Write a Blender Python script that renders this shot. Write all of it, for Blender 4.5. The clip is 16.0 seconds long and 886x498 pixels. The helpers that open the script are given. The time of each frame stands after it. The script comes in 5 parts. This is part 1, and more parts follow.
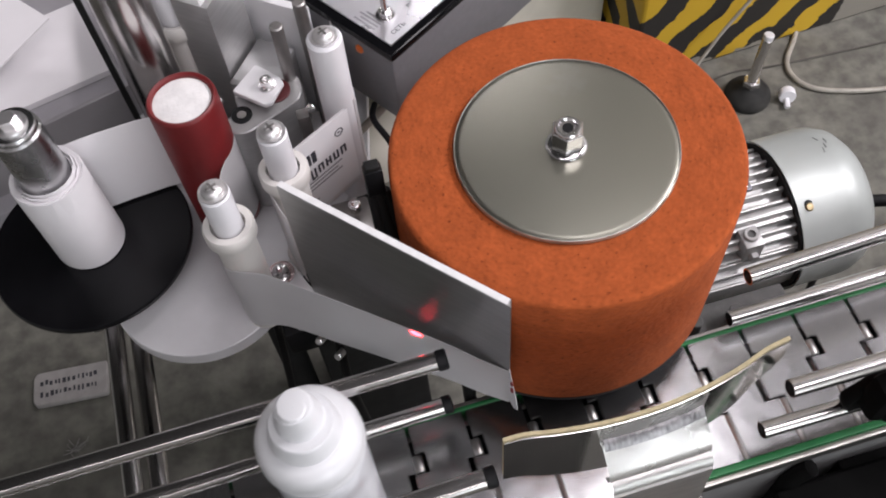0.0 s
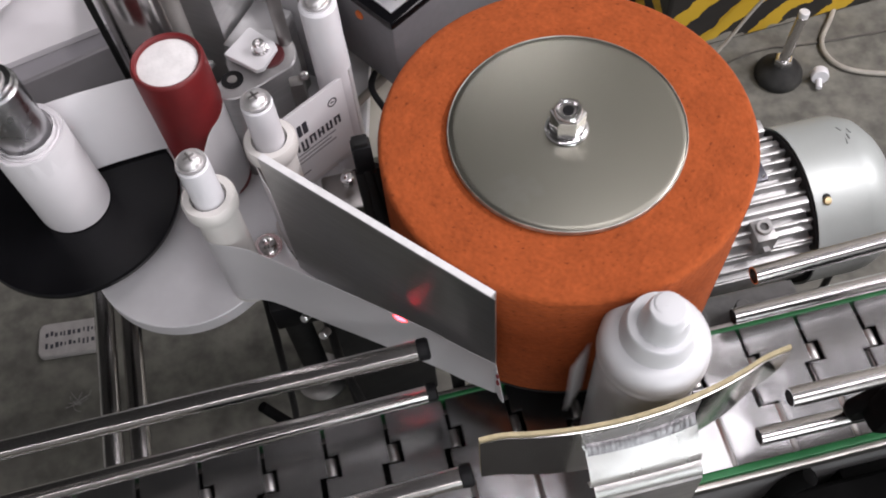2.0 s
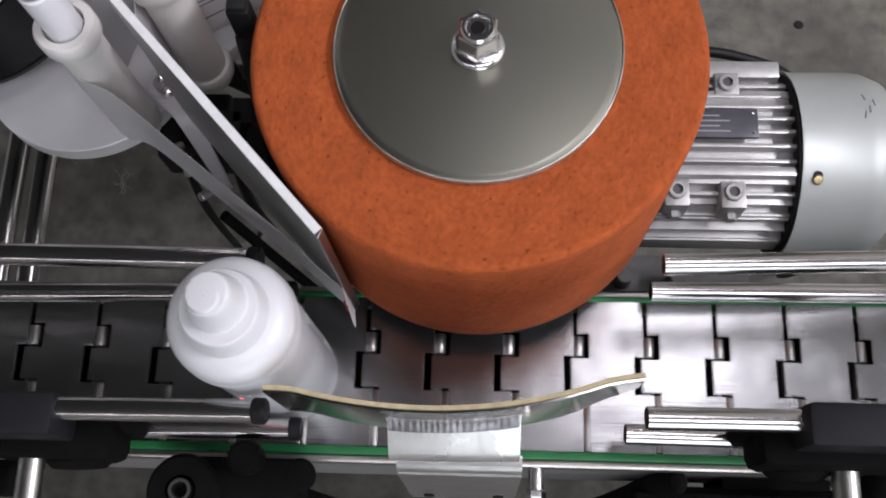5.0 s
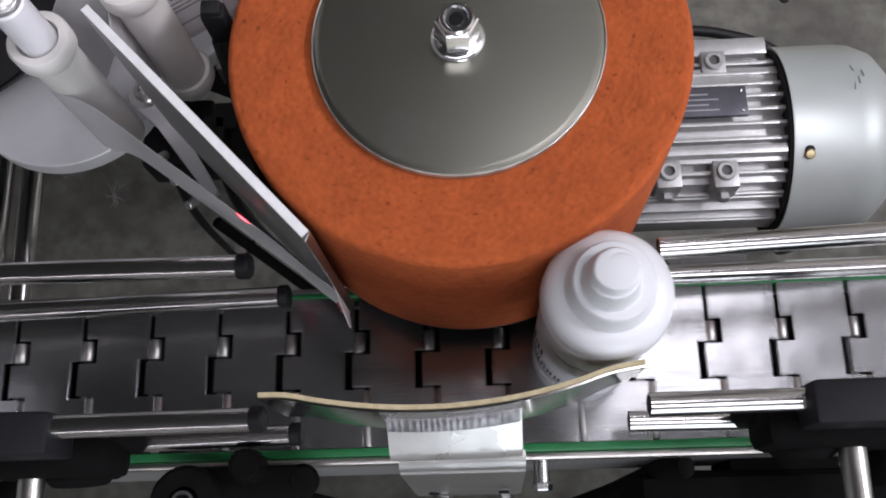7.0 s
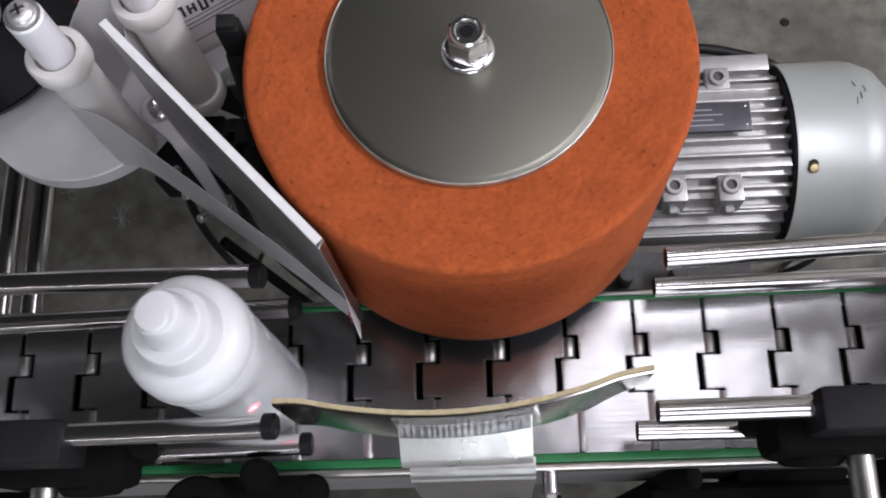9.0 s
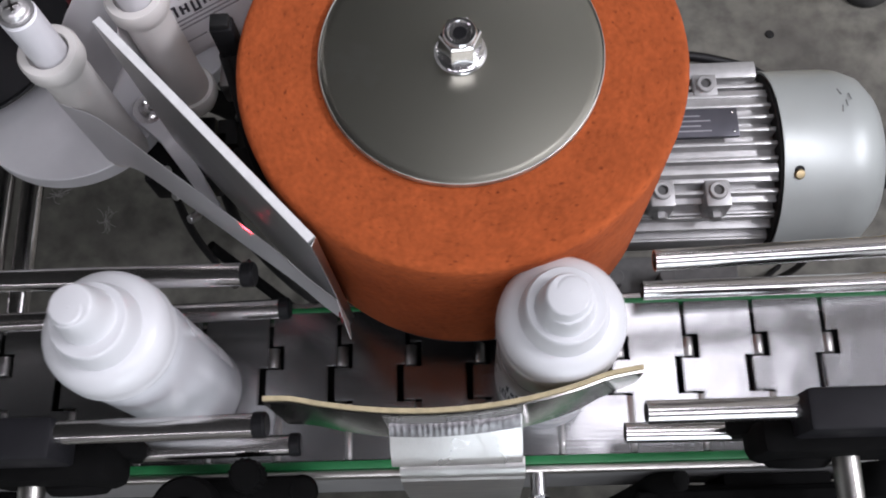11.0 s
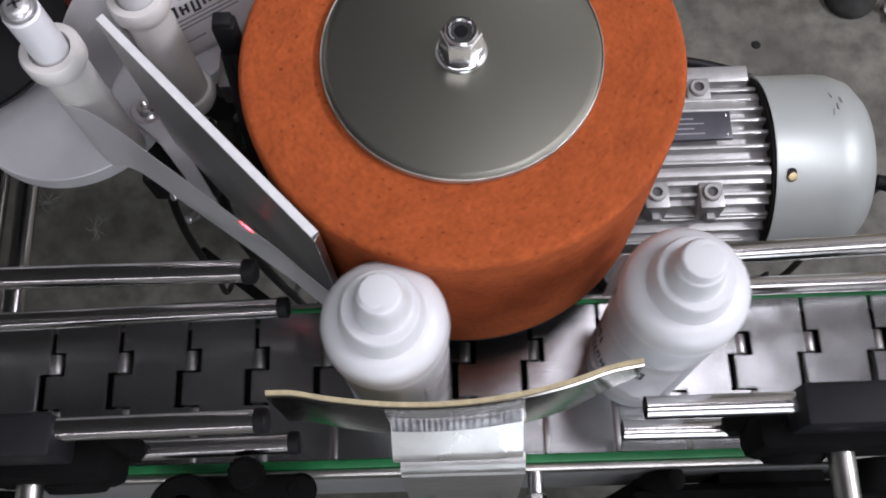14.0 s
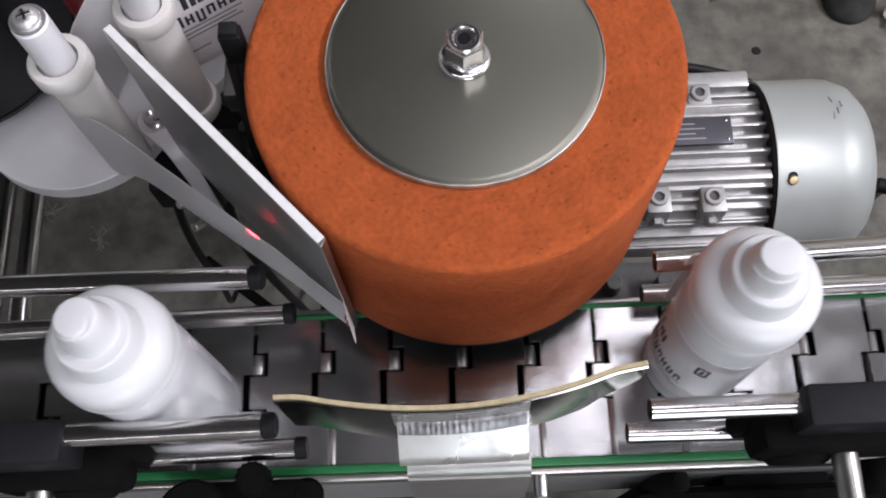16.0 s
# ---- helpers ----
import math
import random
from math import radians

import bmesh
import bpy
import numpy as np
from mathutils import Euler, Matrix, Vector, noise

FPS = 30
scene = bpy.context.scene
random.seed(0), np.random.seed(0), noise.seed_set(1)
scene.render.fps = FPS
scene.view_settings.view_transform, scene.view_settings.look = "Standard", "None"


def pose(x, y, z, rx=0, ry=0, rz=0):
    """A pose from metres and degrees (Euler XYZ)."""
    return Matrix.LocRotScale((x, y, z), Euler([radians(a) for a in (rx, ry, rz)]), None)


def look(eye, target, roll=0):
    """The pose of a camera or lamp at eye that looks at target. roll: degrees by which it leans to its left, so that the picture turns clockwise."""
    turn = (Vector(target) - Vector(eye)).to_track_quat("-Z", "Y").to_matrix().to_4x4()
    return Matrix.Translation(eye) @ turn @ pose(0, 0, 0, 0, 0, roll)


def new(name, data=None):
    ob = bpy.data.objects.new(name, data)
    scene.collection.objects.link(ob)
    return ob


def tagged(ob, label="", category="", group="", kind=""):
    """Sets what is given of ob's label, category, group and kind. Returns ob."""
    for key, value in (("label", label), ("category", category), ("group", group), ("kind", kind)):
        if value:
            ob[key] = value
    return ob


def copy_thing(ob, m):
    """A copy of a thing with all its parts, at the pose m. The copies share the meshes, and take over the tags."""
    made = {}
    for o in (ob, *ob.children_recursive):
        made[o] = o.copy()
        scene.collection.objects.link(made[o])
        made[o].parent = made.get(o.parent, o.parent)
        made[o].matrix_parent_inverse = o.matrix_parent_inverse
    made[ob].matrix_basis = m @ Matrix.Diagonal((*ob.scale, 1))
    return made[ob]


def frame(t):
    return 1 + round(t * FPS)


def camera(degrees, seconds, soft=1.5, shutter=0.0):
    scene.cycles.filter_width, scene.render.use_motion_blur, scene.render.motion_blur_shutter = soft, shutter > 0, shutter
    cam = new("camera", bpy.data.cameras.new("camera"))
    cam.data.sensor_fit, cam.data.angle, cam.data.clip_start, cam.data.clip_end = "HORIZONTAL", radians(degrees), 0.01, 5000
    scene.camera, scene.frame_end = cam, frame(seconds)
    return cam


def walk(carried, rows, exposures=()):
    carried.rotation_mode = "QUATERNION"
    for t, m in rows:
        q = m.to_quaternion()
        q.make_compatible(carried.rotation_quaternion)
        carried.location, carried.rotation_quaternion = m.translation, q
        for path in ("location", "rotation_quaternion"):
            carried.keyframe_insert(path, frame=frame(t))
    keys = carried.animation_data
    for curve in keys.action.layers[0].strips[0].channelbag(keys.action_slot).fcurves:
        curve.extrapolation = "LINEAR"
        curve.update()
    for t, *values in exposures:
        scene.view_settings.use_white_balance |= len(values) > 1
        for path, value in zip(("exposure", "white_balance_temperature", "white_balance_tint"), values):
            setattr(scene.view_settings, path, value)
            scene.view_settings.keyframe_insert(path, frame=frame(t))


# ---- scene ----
cam = camera(49.48, 16.0, soft=1.9, shutter=0.35)
PATH = [
    (0, -0.1324, -0.2931, 0.5823, 30.687, 2.962, -16.148),
    (0.5, -0.1282, -0.2917, 0.5766, 30.298, 3.023, -15.438),
    (1, -0.1187, -0.2801, 0.5698, 29.689, 2.568, -14.309),
    (1.5, -0.1087, -0.2753, 0.5658, 29.117, 2.538, -13.175),
    (2, -0.1082, -0.2752, 0.5646, 28.548, 2.929, -13.077),
    (2.5, -0.0874, -0.2626, 0.5611, 28.616, 1.561, -10.504),
    (3, -0.0418, -0.2368, 0.5561, 26.542, -0.367, -1.873),
    (3.5, -0.0221, -0.2262, 0.5464, 20.961, 1.698, 4.115),
    (6, 0.0111, -0.1958, 0.5153, 16.669, 2.416, -0.228),
    (6.5, 0.0097, -0.1964, 0.5158, 16.453, 2.838, -0.642),
    (7, 0.0081, -0.2009, 0.5160, 16.654, 3.013, -1.337),
    (7.5, 0.0081, -0.2033, 0.5171, 16.899, 3.035, -1.664),
    (8, 0.0084, -0.2070, 0.5191, 17.306, 3.043, -1.809),
    (8.5, 0.0067, -0.2095, 0.5198, 17.780, 3.064, -1.630),
    (9, 0.0042, -0.2098, 0.5194, 18.232, 3.128, -1.373),
    (11.5, -0.0004, -0.2187, 0.5203, 18.937, 1.879, -1.307),
    (12, -0.0031, -0.2225, 0.5201, 19.042, 1.748, -1.582),
    (12.5, -0.0052, -0.2230, 0.5208, 19.180, 1.452, -1.580),
    (13, -0.0052, -0.2227, 0.5219, 19.326, 1.337, -1.488),
    (13.5, -0.0049, -0.2214, 0.5220, 19.516, 1.206, -1.433),
    (14, -0.0059, -0.2226, 0.5212, 19.644, 1.263, -1.521),
    (14.5, -0.0066, -0.2244, 0.5217, 19.694, 1.269, -1.536),
    (15, -0.0060, -0.2243, 0.5221, 19.788, 1.372, -1.494),
    (15.5, -0.0058, -0.2230, 0.5231, 19.971, 1.515, -1.654),
    (16, -0.0071, -0.2254, 0.5246, 20.137, 1.527, -1.885),
]
walk(cam, [(t, pose(*r)) for t, *r in PATH], [(0, -0.24, 6600, 10), (1.5, -0.26, 6600, 10), (2.5, -0.20, 6650, 10), (3.2, -0.22, 6700, 10), (6, -0.52, 6200, 10), (7, -0.45, 6250, 10), (8.5, -0.34, 6350, 10), (9, -0.40, 6300, 10), (11.5, -0.42, 6250, 10), (12.5, -0.48, 6250, 10), (13.5, -0.46, 6220, 10), (16, -0.28, 6350, 10)])

# ---------------------------------------------------------------- light
FL = -0.722            # the floor; the chain's top lies at z = 0
CEIL = 2.25
world = bpy.data.worlds.new("world")
scene.world = world
world.use_nodes = True
world.node_tree.nodes["Background"].inputs[0].default_value = (0.75, 0.82, 0.95, 1)
world.node_tree.nodes["Background"].inputs[1].default_value = 0.15
scene.view_settings.exposure = 0.0


def lamp(name, at, to, sx, sy, watts, colour):
    d = bpy.data.lights.new(name, "AREA")
    d.shape, d.size, d.size_y, d.energy, d.color = "RECTANGLE", sx, sy, watts, colour
    o = new(name, d)
    o.matrix_world = look(at, to)
    return tagged(o, kind="structure")


TUBE = (0.985, 0.935, 1.0)      # cool tubes with a faint violet cast
lamp("tube_light_over", (0.50, 0.37, 2.2), (0.50, 0.37, 0), 0.52, 0.46, 7.0, TUBE)
lamp("tube_light_right", (2.3, -0.20, 2.2), (2.3, -0.20, 0), 0.25, 1.4, 138, TUBE)
lamp("tube_light_front", (0.70, -1.20, 2.2), (0.70, -1.20, 0), 1.7, 0.60, 31, TUBE)
lamp("tube_light_left", (-1.25, -1.75, 2.2), (-1.25, -1.75, 0), 1.9, 0.26, 14.5, TUBE)
lamp("window_light", (0.75, -3.19, 0.75), (0.75, 0, 0.75), 1.7, 2.2, 50, (0.90, 0.95, 1.0))
beam = bpy.data.lights.new("laser_beam", "SPOT")
beam.energy, beam.color, beam.spot_size, beam.spot_blend, beam.shadow_soft_size = 300, (1.0, 0.03, 0.05), radians(1.2), 1.0, 0.0004
o = new("laser_beam", beam)
o.matrix_world = look((-0.1065, -0.400, 0.0430), (-0.1057, -0.0590, 0.0900))
tagged(o, kind="structure")
lamp("tube_light_back", (1.0, 2.2, 2.2), (1.0, 2.2, 0), 1.3, 0.25, 26, TUBE)


# ---------------------------------------------------------------- materials
def rgb(c):
    return (*c, 1)


def mat(name, colour, rough=0.5, metal=0.0, vary=0.12, scale=60.0, bump=0.0, bscale=300.0, rvary=0.1, dirt=0.0, dirtcol=(0.05, 0.045, 0.04), stretch=None, coat=0.0, sss=0.0, dscale=9.0, spec=0.5, dlo=0.52):
    """A surface with fine grain, larger stains, and uneven gloss."""
    m = bpy.data.materials.new(name)
    m.use_nodes = True
    n, l = m.node_tree.nodes, m.node_tree.links
    b = n["Principled BSDF"]
    tc = n.new("ShaderNodeTexCoord")
    mp = n.new("ShaderNodeMapping")
    l.new(tc.outputs["Object"], mp.inputs["Vector"])
    if stretch:
        mp.inputs["Scale"].default_value = stretch
    fine = n.new("ShaderNodeTexNoise")
    fine.inputs["Scale"].default_value, fine.inputs["Detail"].default_value = scale, 6
    l.new(mp.outputs[0], fine.inputs["Vector"])
    big = n.new("ShaderNodeTexNoise")
    big.inputs["Scale"].default_value, big.inputs["Detail"].default_value = dscale, 5
    l.new(tc.outputs["Object"], big.inputs["Vector"])
    ramp = n.new("ShaderNodeMapRange")
    ramp.inputs["From Min"].default_value, ramp.inputs["From Max"].default_value = 0.22, 0.78
    ramp.inputs["To Min"].default_value, ramp.inputs["To Max"].default_value = 1 - vary, 1 + vary
    ramp.interpolation_type = "SMOOTHSTEP"
    l.new(fine.outputs[0], ramp.inputs["Value"])
    mul = n.new("ShaderNodeMix")
    mul.data_type, mul.blend_type = "RGBA", "MULTIPLY"
    mul.inputs[0].default_value = 1
    mul.inputs[6].default_value = rgb(colour)
    l.new(ramp.outputs[0], mul.inputs[7])
    out = mul.outputs[2]
    if dirt:
        dr = n.new("ShaderNodeMapRange")
        dr.inputs["From Min"].default_value, dr.inputs["From Max"].default_value = dlo, max(0.75, dlo + 0.15)
        dr.inputs["To Max"].default_value = dirt
        dr.interpolation_type = "SMOOTHSTEP"
        l.new(big.outputs[0], dr.inputs["Value"])
        mx = n.new("ShaderNodeMix")
        mx.data_type = "RGBA"
        l.new(dr.outputs[0], mx.inputs[0])
        l.new(out, mx.inputs[6])
        mx.inputs[7].default_value = rgb(dirtcol)
        out = mx.outputs[2]
    l.new(out, b.inputs["Base Color"])
    rr = n.new("ShaderNodeMapRange")
    rr.inputs["From Min"].default_value, rr.inputs["From Max"].default_value = 0.2, 0.8
    rr.inputs["To Min"].default_value, rr.inputs["To Max"].default_value = max(0.02, rough - rvary), min(1, rough + rvary)
    rr.interpolation_type = "SMOOTHSTEP"
    l.new(big.outputs[0], rr.inputs["Value"])
    l.new(rr.outputs[0], b.inputs["Roughness"])
    b.inputs["Metallic"].default_value = metal
    b.inputs["Specular IOR Level"].default_value = spec
    b.inputs["Coat Weight"].default_value = coat
    if sss:
        b.inputs["Subsurface Weight"].default_value = sss
        b.inputs["Subsurface Radius"].default_value = (0.004, 0.004, 0.004)
    if bump:
        bn = n.new("ShaderNodeTexNoise")
        bn.inputs["Scale"].default_value, bn.inputs["Detail"].default_value = bscale, 4
        l.new(mp.outputs[0], bn.inputs["Vector"])
        bp = n.new("ShaderNodeBump")
        bp.inputs["Strength"].default_value, bp.inputs["Distance"].default_value = bump, 0.001
        l.new(bn.outputs[0], bp.inputs["Height"])
        l.new(bp.outputs[0], b.inputs["Normal"])
    return m


def glow(name, colour, strength):
    m = mat(name, colour, 0.5)
    b = m.node_tree.nodes["Principled BSDF"]
    b.inputs["Emission Color"].default_value, b.inputs["Emission Strength"].default_value = rgb(colour), strength
    return m


STEEL_SLAT = mat("slat_steel", (0.40, 0.40, 0.405), 0.25, 1.0, 0.0, 60, 0.0, 55, 0.0, 0.0, (0.30, 0.30, 0.30), (1, 3, 1), dscale=34)


def slat_waviness(m):
    """Each slat is rolled a little differently: long waves and fine brushing, shifted at random."""
    n, l = m.node_tree.nodes, m.node_tree.links
    b = n["Principled BSDF"]
    tc, info = n.new("ShaderNodeTexCoord"), n.new("ShaderNodeObjectInfo")
    ad = n.new("ShaderNodeVectorMath")
    ad.operation = "MULTIPLY_ADD"
    l.new(info.outputs["Random"], ad.inputs[0])
    ad.inputs[1].default_value = (7.0, 11.0, 3.0)
    l.new(tc.outputs["Object"], ad.inputs[2])
    wave = n.new("ShaderNodeTexNoise")
    wave.inputs["Scale"].default_value, wave.inputs["Detail"].default_value = 38, 1
    l.new(ad.outputs[0], wave.inputs["Vector"])
    st = n.new("ShaderNodeMapping")
    st.inputs["Scale"].default_value = (30, 900, 30)
    l.new(ad.outputs[0], st.inputs["Vector"])
    fine = n.new("ShaderNodeTexNoise")
    fine.inputs["Scale"].default_value, fine.inputs["Detail"].default_value = 1, 3
    l.new(st.outputs[0], fine.inputs["Vector"])
    b1, b2 = n.new("ShaderNodeBump"), n.new("ShaderNodeBump")
    b1.inputs["Strength"].default_value, b1.inputs["Distance"].default_value = 0.40, 0.0016
    b2.inputs["Strength"].default_value, b2.inputs["Distance"].default_value = 0.25, 0.0002
    l.new(wave.outputs[0], b1.inputs["Height"])
    l.new(fine.outputs[0], b2.inputs["Height"])
    l.new(b1.outputs[0], b2.inputs["Normal"])
    l.new(b2.outputs[0], b.inputs["Normal"])


slat_waviness(STEEL_SLAT)
STEEL_DARK = mat("hinge_steel", (0.34, 0.33, 0.32), 0.4, 1.0, 0.15)
CHROME = mat("polished_tube", (0.66, 0.64, 0.63), 0.20, 1.0, 0.05, 30, 0.02, 200, 0.0, 0.2, (0.35, 0.33, 0.31), (0.3, 6, 6))
BRUSHED = mat("turned_steel", (0.50, 0.49, 0.46), 0.33, 1.0, 0.06, 120, 0.05, 500, 0.07, 0.3, (0.40, 0.39, 0.36), dscale=16)
SHEET = mat("bent_sheet_steel", (0.88, 0.87, 0.85), 0.33, 0.75, 0.06, 30, 0.25, 70, 0.16, 0.25, (0.62, 0.60, 0.56), dscale=40)
BRACKET = mat("brushed_sheet_steel", (0.72, 0.71, 0.69), 0.36, 0.9, 0.12, 60, 0.25, 110, 0.0, 0.0, (0.5, 0.5, 0.48), (1, 1, 5))
WELD = mat("burnt_weld", (0.42, 0.41, 0.42), 0.35, 0.8, 0.4, 180, 0.3, 300)
BOLT = mat("zinc_bolt", (0.80, 0.79, 0.79), 0.24, 1.0, 0.05, 80)
PLATE = mat("rolled_aluminium", (0.46, 0.46, 0.46), 0.30, 1.0, 0.07, 50, 0.06, 300, 0.08, 0.2, (0.4, 0.4, 0.4), (1, 1, 8))
ALU = mat("milled_aluminium", (0.46, 0.46, 0.46), 0.42, 0.8, 0.07, 50, 0.06, 300, 0.08, 0.2, (0.4, 0.4, 0.4), (1, 1, 8))
ALU_LIGHT = mat("bare_aluminium", (0.77, 0.77, 0.785), 0.48, 0.25, 0.05, 40, 0.05, 200)
EDGE = mat("sawn_aluminium_edge", (0.74, 0.74, 0.74), 0.55, 0.0, 0.06, 200)
CAST = mat("cast_alloy", (0.44, 0.44, 0.435), 0.46, 0.7, 0.1, 150, 0.15, 500, 0.08, 0.3, (0.25, 0.25, 0.24))
COWL = mat("silver_paint", (0.40, 0.43, 0.415), 0.42, 0.25, 0.03, 60, 0.03, 300, 0.05, 0.2, (0.35, 0.38, 0.375), dscale=30)
FOAM = mat("orange_foam", (0.365, 0.082, 0.0225), 0.95, 0, 0.15, 420, 1.0, 300, 0.03, 0.75, (0.07, 0.012, 0.004), (1, 1, 1.3), dscale=420, dlo=0.60, spec=0.2)


def foam_patches(m):
    """Broad uneven wear over the foam's fibres."""
    n, l = m.node_tree.nodes, m.node_tree.links
    b = n["Principled BSDF"]
    tc, ns, mr = n.new("ShaderNodeTexCoord"), n.new("ShaderNodeTexNoise"), n.new("ShaderNodeMapRange")
    ns.inputs["Scale"].default_value, ns.inputs["Detail"].default_value, ns.inputs["Roughness"].default_value = 70, 6, 0.7
    l.new(tc.outputs["Object"], ns.inputs["Vector"])
    mr.inputs["From Min"].default_value, mr.inputs["From Max"].default_value = 0.3, 0.7
    mr.inputs["To Min"].default_value, mr.inputs["To Max"].default_value = 0.82, 1.14
    l.new(ns.outputs[0], mr.inputs["Value"])
    mx = n.new("ShaderNodeMix")
    mx.data_type, mx.blend_type = "RGBA", "MULTIPLY"
    mx.inputs[0].default_value = 1
    l.new(b.inputs["Base Color"].links[0].from_socket, mx.inputs[6])
    l.new(mr.outputs[0], mx.inputs[7])
    l.new(mx.outputs[2], b.inputs["Base Color"])


foam_patches(FOAM)
BLACK = mat("black_plastic", (0.007, 0.007, 0.008), 0.55, 0, 0.2, 100, 0.1, 400, spec=0.22)
BLACK_GLOSS = mat("black_glossy_plastic", (0.005, 0.005, 0.006), 0.11, 0, 0.2, 90, 0, 0, 0.04, spec=0.3)
BLACK_DISC = mat("turned_black_plastic", (0.005, 0.005, 0.006), 0.20, 0, 0.2, 90, 0, 0, 0.04, spec=0.3)
tan = BLACK_DISC.node_tree.nodes.new("ShaderNodeTangent")
tan.direction_type, tan.axis = "RADIAL", "Z"
BLACK_DISC.node_tree.links.new(tan.outputs[0], BLACK_DISC.node_tree.nodes["Principled BSDF"].inputs["Tangent"])
BLACK_DISC.node_tree.nodes["Principled BSDF"].inputs["Anisotropic"].default_value = 0.85
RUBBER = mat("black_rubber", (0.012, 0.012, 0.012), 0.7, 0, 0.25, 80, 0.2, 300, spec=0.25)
WHITE = mat("white_plastic", (0.74, 0.735, 0.76), 0.38, 0, 0.03, 50, 0.02, 200, 0.05, 0.0, sss=0.0)
BOTTLE = mat("white_bottle_plastic", (0.62, 0.635, 0.66), 0.22, 0, 0.05, 25, 0.0, 200, 0.06, 0.3, (0.50, 0.51, 0.53), dscale=30)
CAP = mat("white_cap_plastic", (0.66, 0.67, 0.685), 0.33, 0, 0.02, 30, 0.03, 900, 0.05, 0.05, (0.6, 0.58, 0.56), dscale=60)
NYLON = mat("ivory_nylon", (0.68, 0.66, 0.63), 0.5, 0, 0.05, 60, 0.05, 300, 0.05, 0.10, (0.62, 0.61, 0.59), dscale=30)
PAPER = mat("white_paper", (0.74, 0.725, 0.74), 0.7, 0, 0.03, 25, 0.05, 60)


def see_through(m, share, colour):
    """Thin sheet that lets part of the light through, scattered."""
    n, l = m.node_tree.nodes, m.node_tree.links
    tr, mx = n.new("ShaderNodeBsdfTranslucent"), n.new("ShaderNodeMixShader")
    tr.inputs["Color"].default_value = rgb(colour)
    mx.inputs[0].default_value = share
    l.new(n["Principled BSDF"].outputs[0], mx.inputs[1])
    l.new(tr.outputs[0], mx.inputs[2])
    l.new(mx.outputs[0], n["Material Output"].inputs["Surface"])
    return m


LINER = see_through(mat("glassine_liner", (0.76, 0.75, 0.76), 0.32, 0, 0.06, 20, 0.2, 35, 0.06), 0.35, (0.80, 0.79, 0.79))
PALE_LINER = mat("pale_liner", (0.86, 0.845, 0.86), 0.6, 0, 0.03, 25, 0.1, 40)
LABEL = mat("printed_label_paper", (0.84, 0.84, 0.86), 0.5, 0, 0.02, 40)
INK = mat("black_ink", (0.03, 0.03, 0.04), 0.6)
INK_GREY = mat("grey_ink", (0.30, 0.30, 0.32), 0.6)
INK_RED = mat("red_ink", (0.30, 0.04, 0.05), 0.6)
RED = mat("red_rubber", (0.145, 0.0095, 0.011), 0.48, 0, 0.12, 60, 0.05, 300, 0.06)
GREEN = mat("green_wear_strip", (0.013, 0.155, 0.045), 0.45, 0, 0.15, 60)
BEIGE = mat("beige_felt_pad", (0.46, 0.39, 0.24), 0.9, 0, 0.15, 300, 0.5, 500)
GREY_BOX = mat("grey_enamel", (0.17, 0.17, 0.18), 0.5, 0, 0.05, 200, 0.05, 600)
PANEL = mat("silver_panel", (0.55, 0.55, 0.57), 0.33, 0.7, 0.04, 60)
SCREW = mat("dull_zinc_screw", (0.74, 0.73, 0.73), 0.42, 0.9, 0.08, 120, 0.1, 300)
ORANGE_PLASTIC = mat("orange_plastic", (0.7, 0.16, 0.03), 0.4)
CABLE_DARK = mat("dusty_dark_cable", (0.07, 0.065, 0.055), 0.7)
CABLE_GREY = mat("grey_cable", (0.33, 0.31, 0.27), 0.5)
CREAM = mat("cream_paint", (0.66, 0.64, 0.55), 0.6, 0, 0.06, 20, 0.1, 80, 0.05, 0.3, (0.45, 0.42, 0.35))
BRASS = mat("brass_screw", (0.42, 0.34, 0.2), 0.42, 1.0)
CONCRETE = mat("concrete_floor", (0.124, 0.121, 0.103), 0.72, 0, 0.42, 34, 0.4, 120, 0.1, 0.7, (0.078, 0.074, 0.066), dscale=5.5, dlo=0.46)
WALL = mat("room_plaster", (0.55, 0.55, 0.53), 0.8, 0, 0.06, 12, 0.1, 60)
CEILING = mat("ceiling_paint", (0.065, 0.065, 0.064), 0.8, 0, 0.06, 12)
PAD_STEEL = mat("pad_steel", (0.55, 0.545, 0.53), 0.13, 1.0, 0.08, 30, 0.06, 60, 0.05, 0.3, (0.3, 0.29, 0.27))
DIRTY_WHITE = mat("dirty_white_plastic", (0.32, 0.305, 0.295), 0.6, 0, 0.12, 60, 0.1, 200, 0.05, 0.5, (0.28, 0.26, 0.25), dscale=40)
NAMEPLATE = mat("dark_nameplate", (0.085, 0.085, 0.10), 0.4, 0.5)
BLACK_MATT = mat("dull_black_casting", (0.004, 0.004, 0.004), 0.85, 0, 0.2, 100, 0.1, 300, spec=0.08)
LINT = mat("grey_lint", (0.34, 0.33, 0.32), 0.9)
SCUFF = mat("rubbed_paint", (0.20, 0.21, 0.205), 0.6)
CLAMP_GREY = mat("dark_grey_clamp", (0.009, 0.009, 0.011), 0.6, 0, 0.12, 90, 0.1, 300, spec=0.22)


